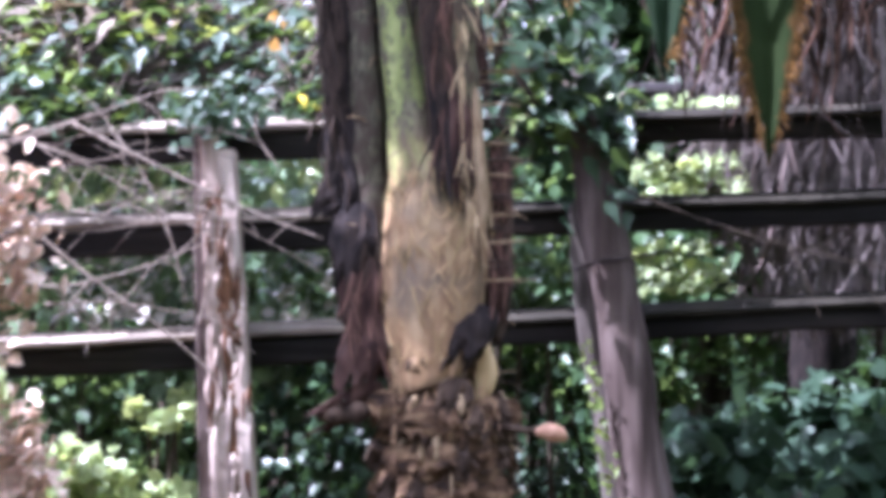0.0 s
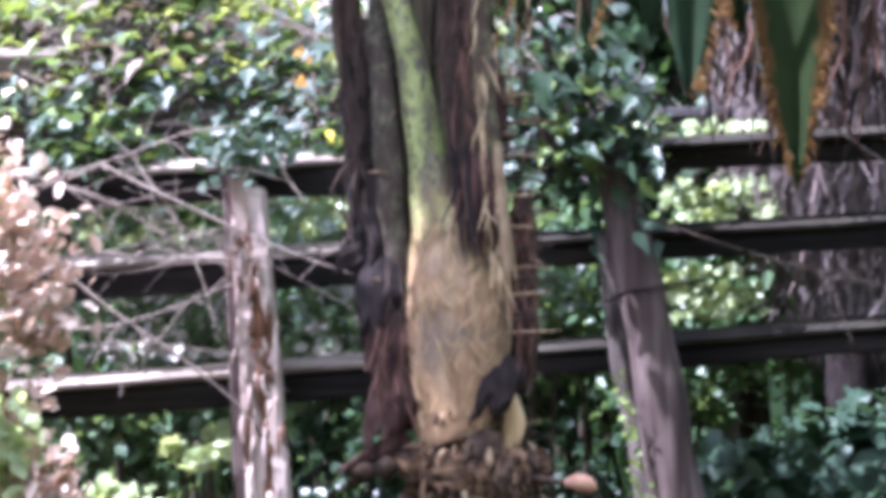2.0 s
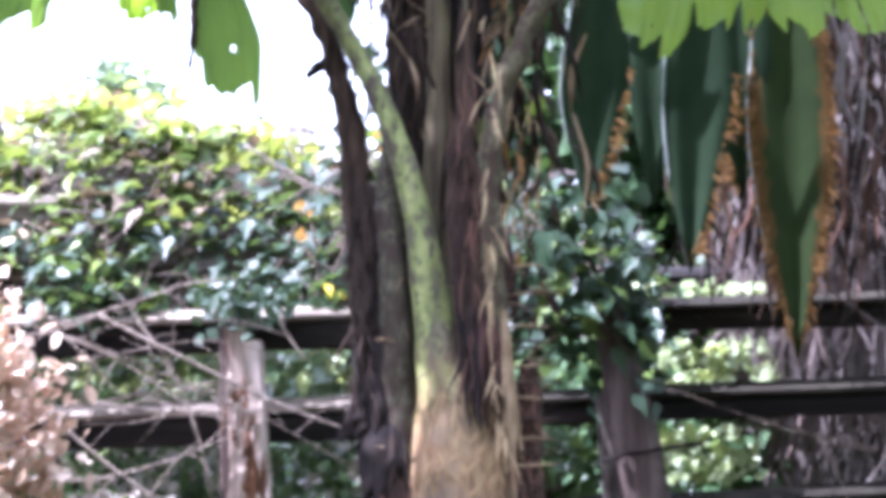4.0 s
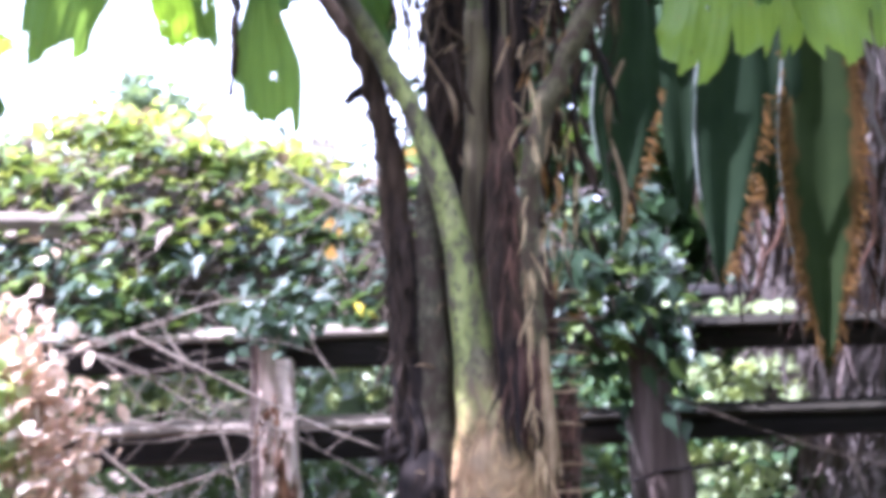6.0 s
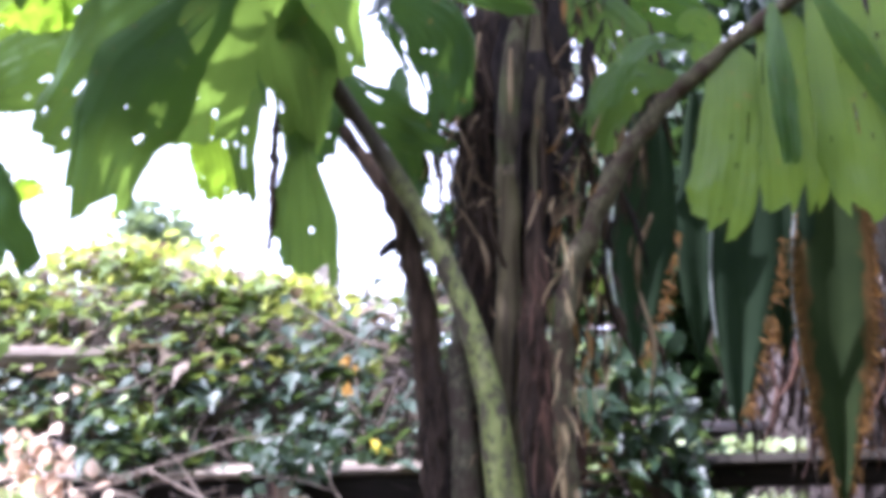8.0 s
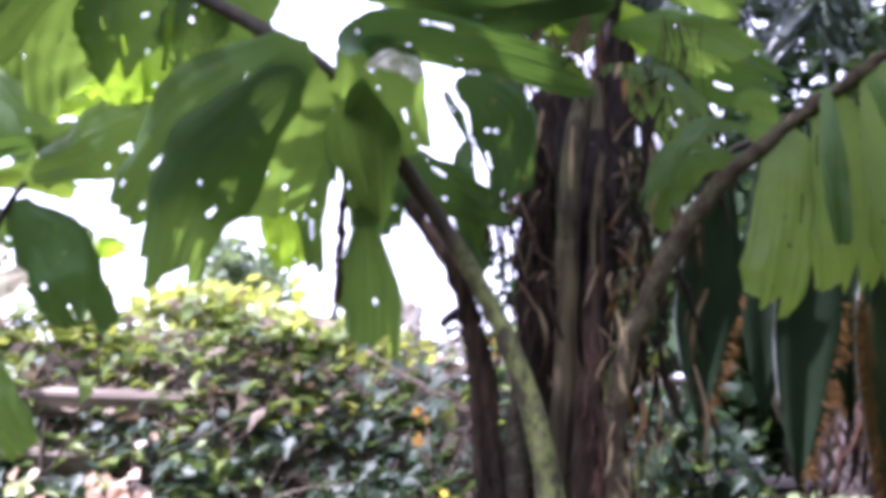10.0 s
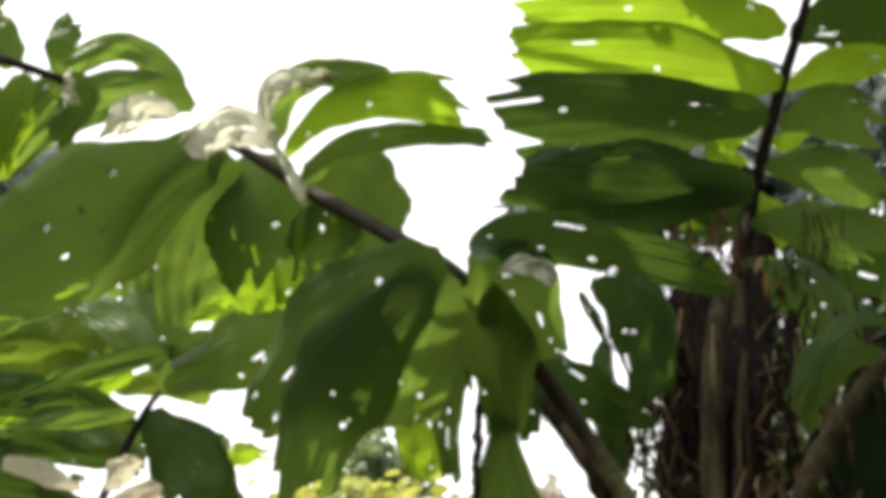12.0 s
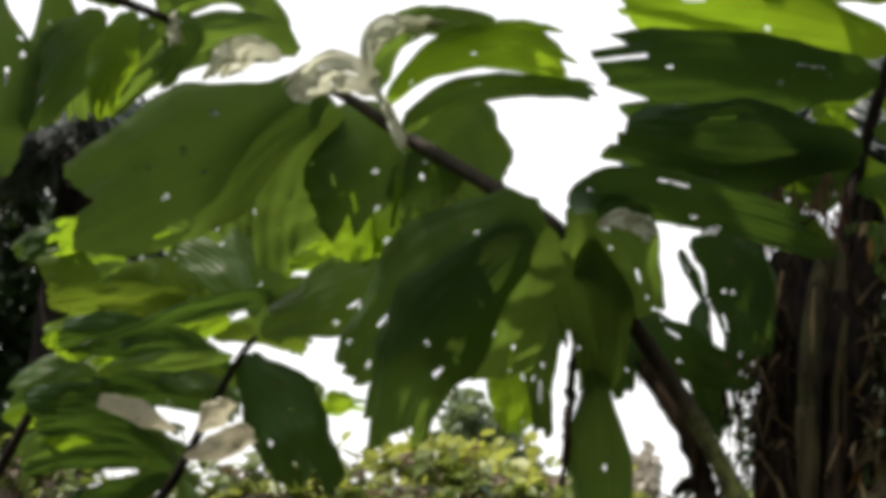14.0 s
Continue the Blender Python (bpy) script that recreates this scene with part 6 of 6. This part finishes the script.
            part("leaflet", leaflet(q[:3], (q[0] + s * rng.uniform(0.12, 0.2), q[1] + rng.uniform(0.0, 0.1), q[2] + rng.uniform(-0.03, 0.03)), rng.uniform(0.10, 0.16), 950 + 20 * k + i, M_LEAFLET, twist=rng.uniform(60, 120), waist=0.15), fr)


palm()


def low_frond():
    """A frond of a neighbouring fishtail palm, seen from below."""
    p = thing("fishtail_frond", (-1.2, 3.2, 2.0), "frond of a neighbouring fishtail palm with some dried leaflets", "palm frond")
    part("stalk", tube("stalk", [(-1.55, 3.3, -0.02, 0.02), (-1.40, 3.25, 1.2, 0.016), (-1.20, 3.2, 2.0, 0.011), (-1.08, 3.2, 2.23, 0.009), (-1.00, 3.2, 2.42, 0.007), (-0.95, 3.2, 2.49, 0.005), (-0.88, 3.2, 2.54, 0.003)], M_DARKSTEM, 8, 0.1), p)
    for i, row in enumerate(E_GREEN + E_SIDE):
        part("leaflet", blade(row, 300 + i, M_LEAFLET_DARK if i % 3 else M_LEAFLET, 0.10, holes=2), p)
    for i, row in enumerate(E_DRY):
        part("leaflet", blade(row, 320 + i, M_LEAFLET_DRY, 0.08, cup=0.3, holes=0), p, "dried cream-coloured leaflet")


low_frond()


def rear_frond():
    p = thing("fishtail_frond", (-1.6, 3.6, 2.5), "sunlit yellow-green frond of a neighbouring fishtail palm", "palm frond")
    part("stalk", tube("stalk", [(-1.9, 3.7, -0.02, 0.02), (-1.8, 3.65, 1.6, 0.015), (-1.5, 3.6, 2.5, 0.01), (-1.15, 3.53, 2.67, 0.007), (-0.82, 3.52, 2.69, 0.004)], M_DARKSTEM, 8), p)
    for i, row in enumerate(G_STAR + G_REST):
        part("leaflet", blade(row, 340 + i, M_LEAFLET_MID if i % 2 else M_LEAFLET_LIT, 0.2), p)
    rng = random.Random(357)
    for i in range(34):
        x, y, z = rng.uniform(-1.46, -1.18), rng.uniform(3.58, 3.74), rng.uniform(2.34, 2.80)
        run, fall = rng.choice((-1, -1, 1)) * rng.uniform(0.12, 0.22), rng.uniform(-0.07, 0.03)
        row = (x, y, z, x + run * 0.5, z + fall * 0.3 + 0.012, x + run, y, z + fall, 0.03, rng.uniform(0.05, 0.09), rng.uniform(0.04, 0.08), rng.uniform(-25, 25))
        part("leaflet", blade(row, 430 + i, (M_LEAFLET, M_LEAFLET, M_LEAFLET_MID, M_LEAFLET, M_LEAFLET_LIT)[i % 5], 0.14, holes=1), p)


rear_frond()


def upper_frond():
    p = thing("fishtail_frond", (-1.3, 2.5, 2.85), "frond tip of a fishtail palm arching overhead", "palm frond")
    part("stalk", tube("stalk", [(-2.4, 2.6, -0.02, 0.03), (-2.3, 2.6, 1.8, 0.022), (-1.9, 2.55, 2.7, 0.015), (-1.3, 2.54, 2.88, 0.010), (-1.05, 2.54, 2.81, 0.008), (-0.91, 2.54, 2.76, 0.006)], M_DARKSTEM, 8, 0.1), p)
    for i, row in enumerate(U_FROND + U_TOP + U_LIME):
        part("leaflet", blade(row, 380 + i, M_LEAFLET if i < len(U_FROND + U_TOP) else M_LEAFLET_LIT, 0.12), p)


upper_frond()


def hanging_frond():
    """Old frond whose long leaflets hang beside the palm."""
    p = thing("hanging_frond", (0.6, 4.0, 2.9), "old palm frond with long dark leaflets and dried orange margins", "palm frond")
    part("stalk", tube("stalk", [(1.75, 4.1, -0.02, 0.03), (1.6, 4.1, 1.8, 0.024), (1.25, 4.05, 2.75, 0.018), (0.85, 4.0, 2.92, 0.014), (0.5, 3.97, 2.85, 0.010), (0.15, 3.95, 2.70, 0.006)], M_DARKSTEM, 8, 0.1), p)
    for i, (x, y, z, tx, ty, tz, w, sides) in enumerate(((0.225, 3.92, 2.72, 0.195, 3.92, 2.165, 0.13, (1,)), (0.44, 3.92, 2.82, 0.385, 3.92, 2.04, 0.14, (1,)), (0.605, 4.05, 2.86, 0.597, 4.05, 1.885, 0.17, (0, 1)),
                                                     (0.33, 3.99, 2.75, 0.32, 4.0, 2.18, 0.10, ()), (0.50, 4.1, 2.85, 0.50, 4.1, 2.2, 0.13, (0,)))):
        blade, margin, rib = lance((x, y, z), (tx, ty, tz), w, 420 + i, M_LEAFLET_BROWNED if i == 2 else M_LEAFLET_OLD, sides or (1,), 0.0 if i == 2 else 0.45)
        lf = part("leaflet", blade, p)
        if sides:
            tagged(part("dried_margin", margin, lf, "frayed orange-brown dried leaf margin"), kind="stuff")
            part("rib", rib, lf, "rib along the leaflet, paled for a glint")
    rg = np.random.default_rng(461)
    for n, m, y0 in ((360, M_FRAYDARK, 4.20), (120, M_FRAYRED, 4.17), (50, M_FRAYGREY, 4.15)):
        z = rg.uniform(2.22, 2.9, n)
        spots = np.stack([rg.uniform(0.42, 0.98, n), y0 + rg.uniform(0, 0.05, n), z], 1)
        ways = np.stack([rg.normal(0, 0.035, n), rg.normal(0, 0.02, n), -rg.uniform(0.12, 0.34, n)], 1)
        tagged(part("dead_leaflet", strands("dead_leaflet", spots, ways, rg.uniform(0.004, 0.013, n), m, rg), p, "withered brown shreds of leaflets"), kind="stuff")


hanging_frond()


# ---- feather palms in the distance ----
def feather_palm(at, high, fronds, seed, reach):
    x, y = at
    p = thing("feather_palm", (x, y, 0), "distant feather palm with dark drooping fronds", "palm", "feather palms in the distance")
    part("trunk", tube("trunk", [(x, y, -0.05, 0.12), (x, y, high * 0.5, 0.09), (x, y, high, 0.07)], M_DARKSTEM, 10, 0.15), p)
    crown_of(p, x, y, high, fronds, seed, reach)


def crown_of(p, x, y, high, fronds, seed, reach):
    rng = random.Random(seed + 1)
    for k in range(fronds):
        a = 6.283 * k / fronds + rng.uniform(-0.2, 0.2)
        d = Vector((math.cos(a), math.sin(a) * 0.8, 0))
        rows = []
        lift = rng.uniform(0.25, 0.7)
        for s in range(6):
            f = s / 5
            rows.append((*(Vector((x, y, high)) + d * reach * f + Vector((0, 0, lift * f * (1.5 - 1.9 * f)))), 0.012 * (1 - 0.8 * f)))
        fr = part("frond", tube("frond", rows, M_DARKSTEM, 5, steps=4), p)
        line = spline(rows, 14)
        rg = np.random.default_rng(seed * 31 + k)
        n = 300
        idx = rg.integers(8, len(line), n)
        turn = rg.choice((-1.0, 1.0), n)[:, None]
        side = turn * np.array((d.y, -d.x, 0.0)) * rg.uniform(0.10, 0.20, (n, 1))
        ways = side + np.array(d) * rg.uniform(0.02, 0.12, (n, 1)) + np.array((0, 0, -1.0)) * rg.uniform(0.06, 0.20, (n, 1))
        tagged(part("foliage", strands("foliage", line[idx, :3], ways, rg.uniform(0.008, 0.018, n), M_FEATHER, rg, 0.10), fr), kind="stuff")


feather_palm((-2.55, 5.8), 3.75, 12, 81, 0.95)
feather_palm((0.0, 6.1), 3.98, 13, 82, 0.76)

# the living crown over the dead skirt
crown_of(DEAD_PALM, 0.90, 4.85, 3.7, 7, 83, 0.8)
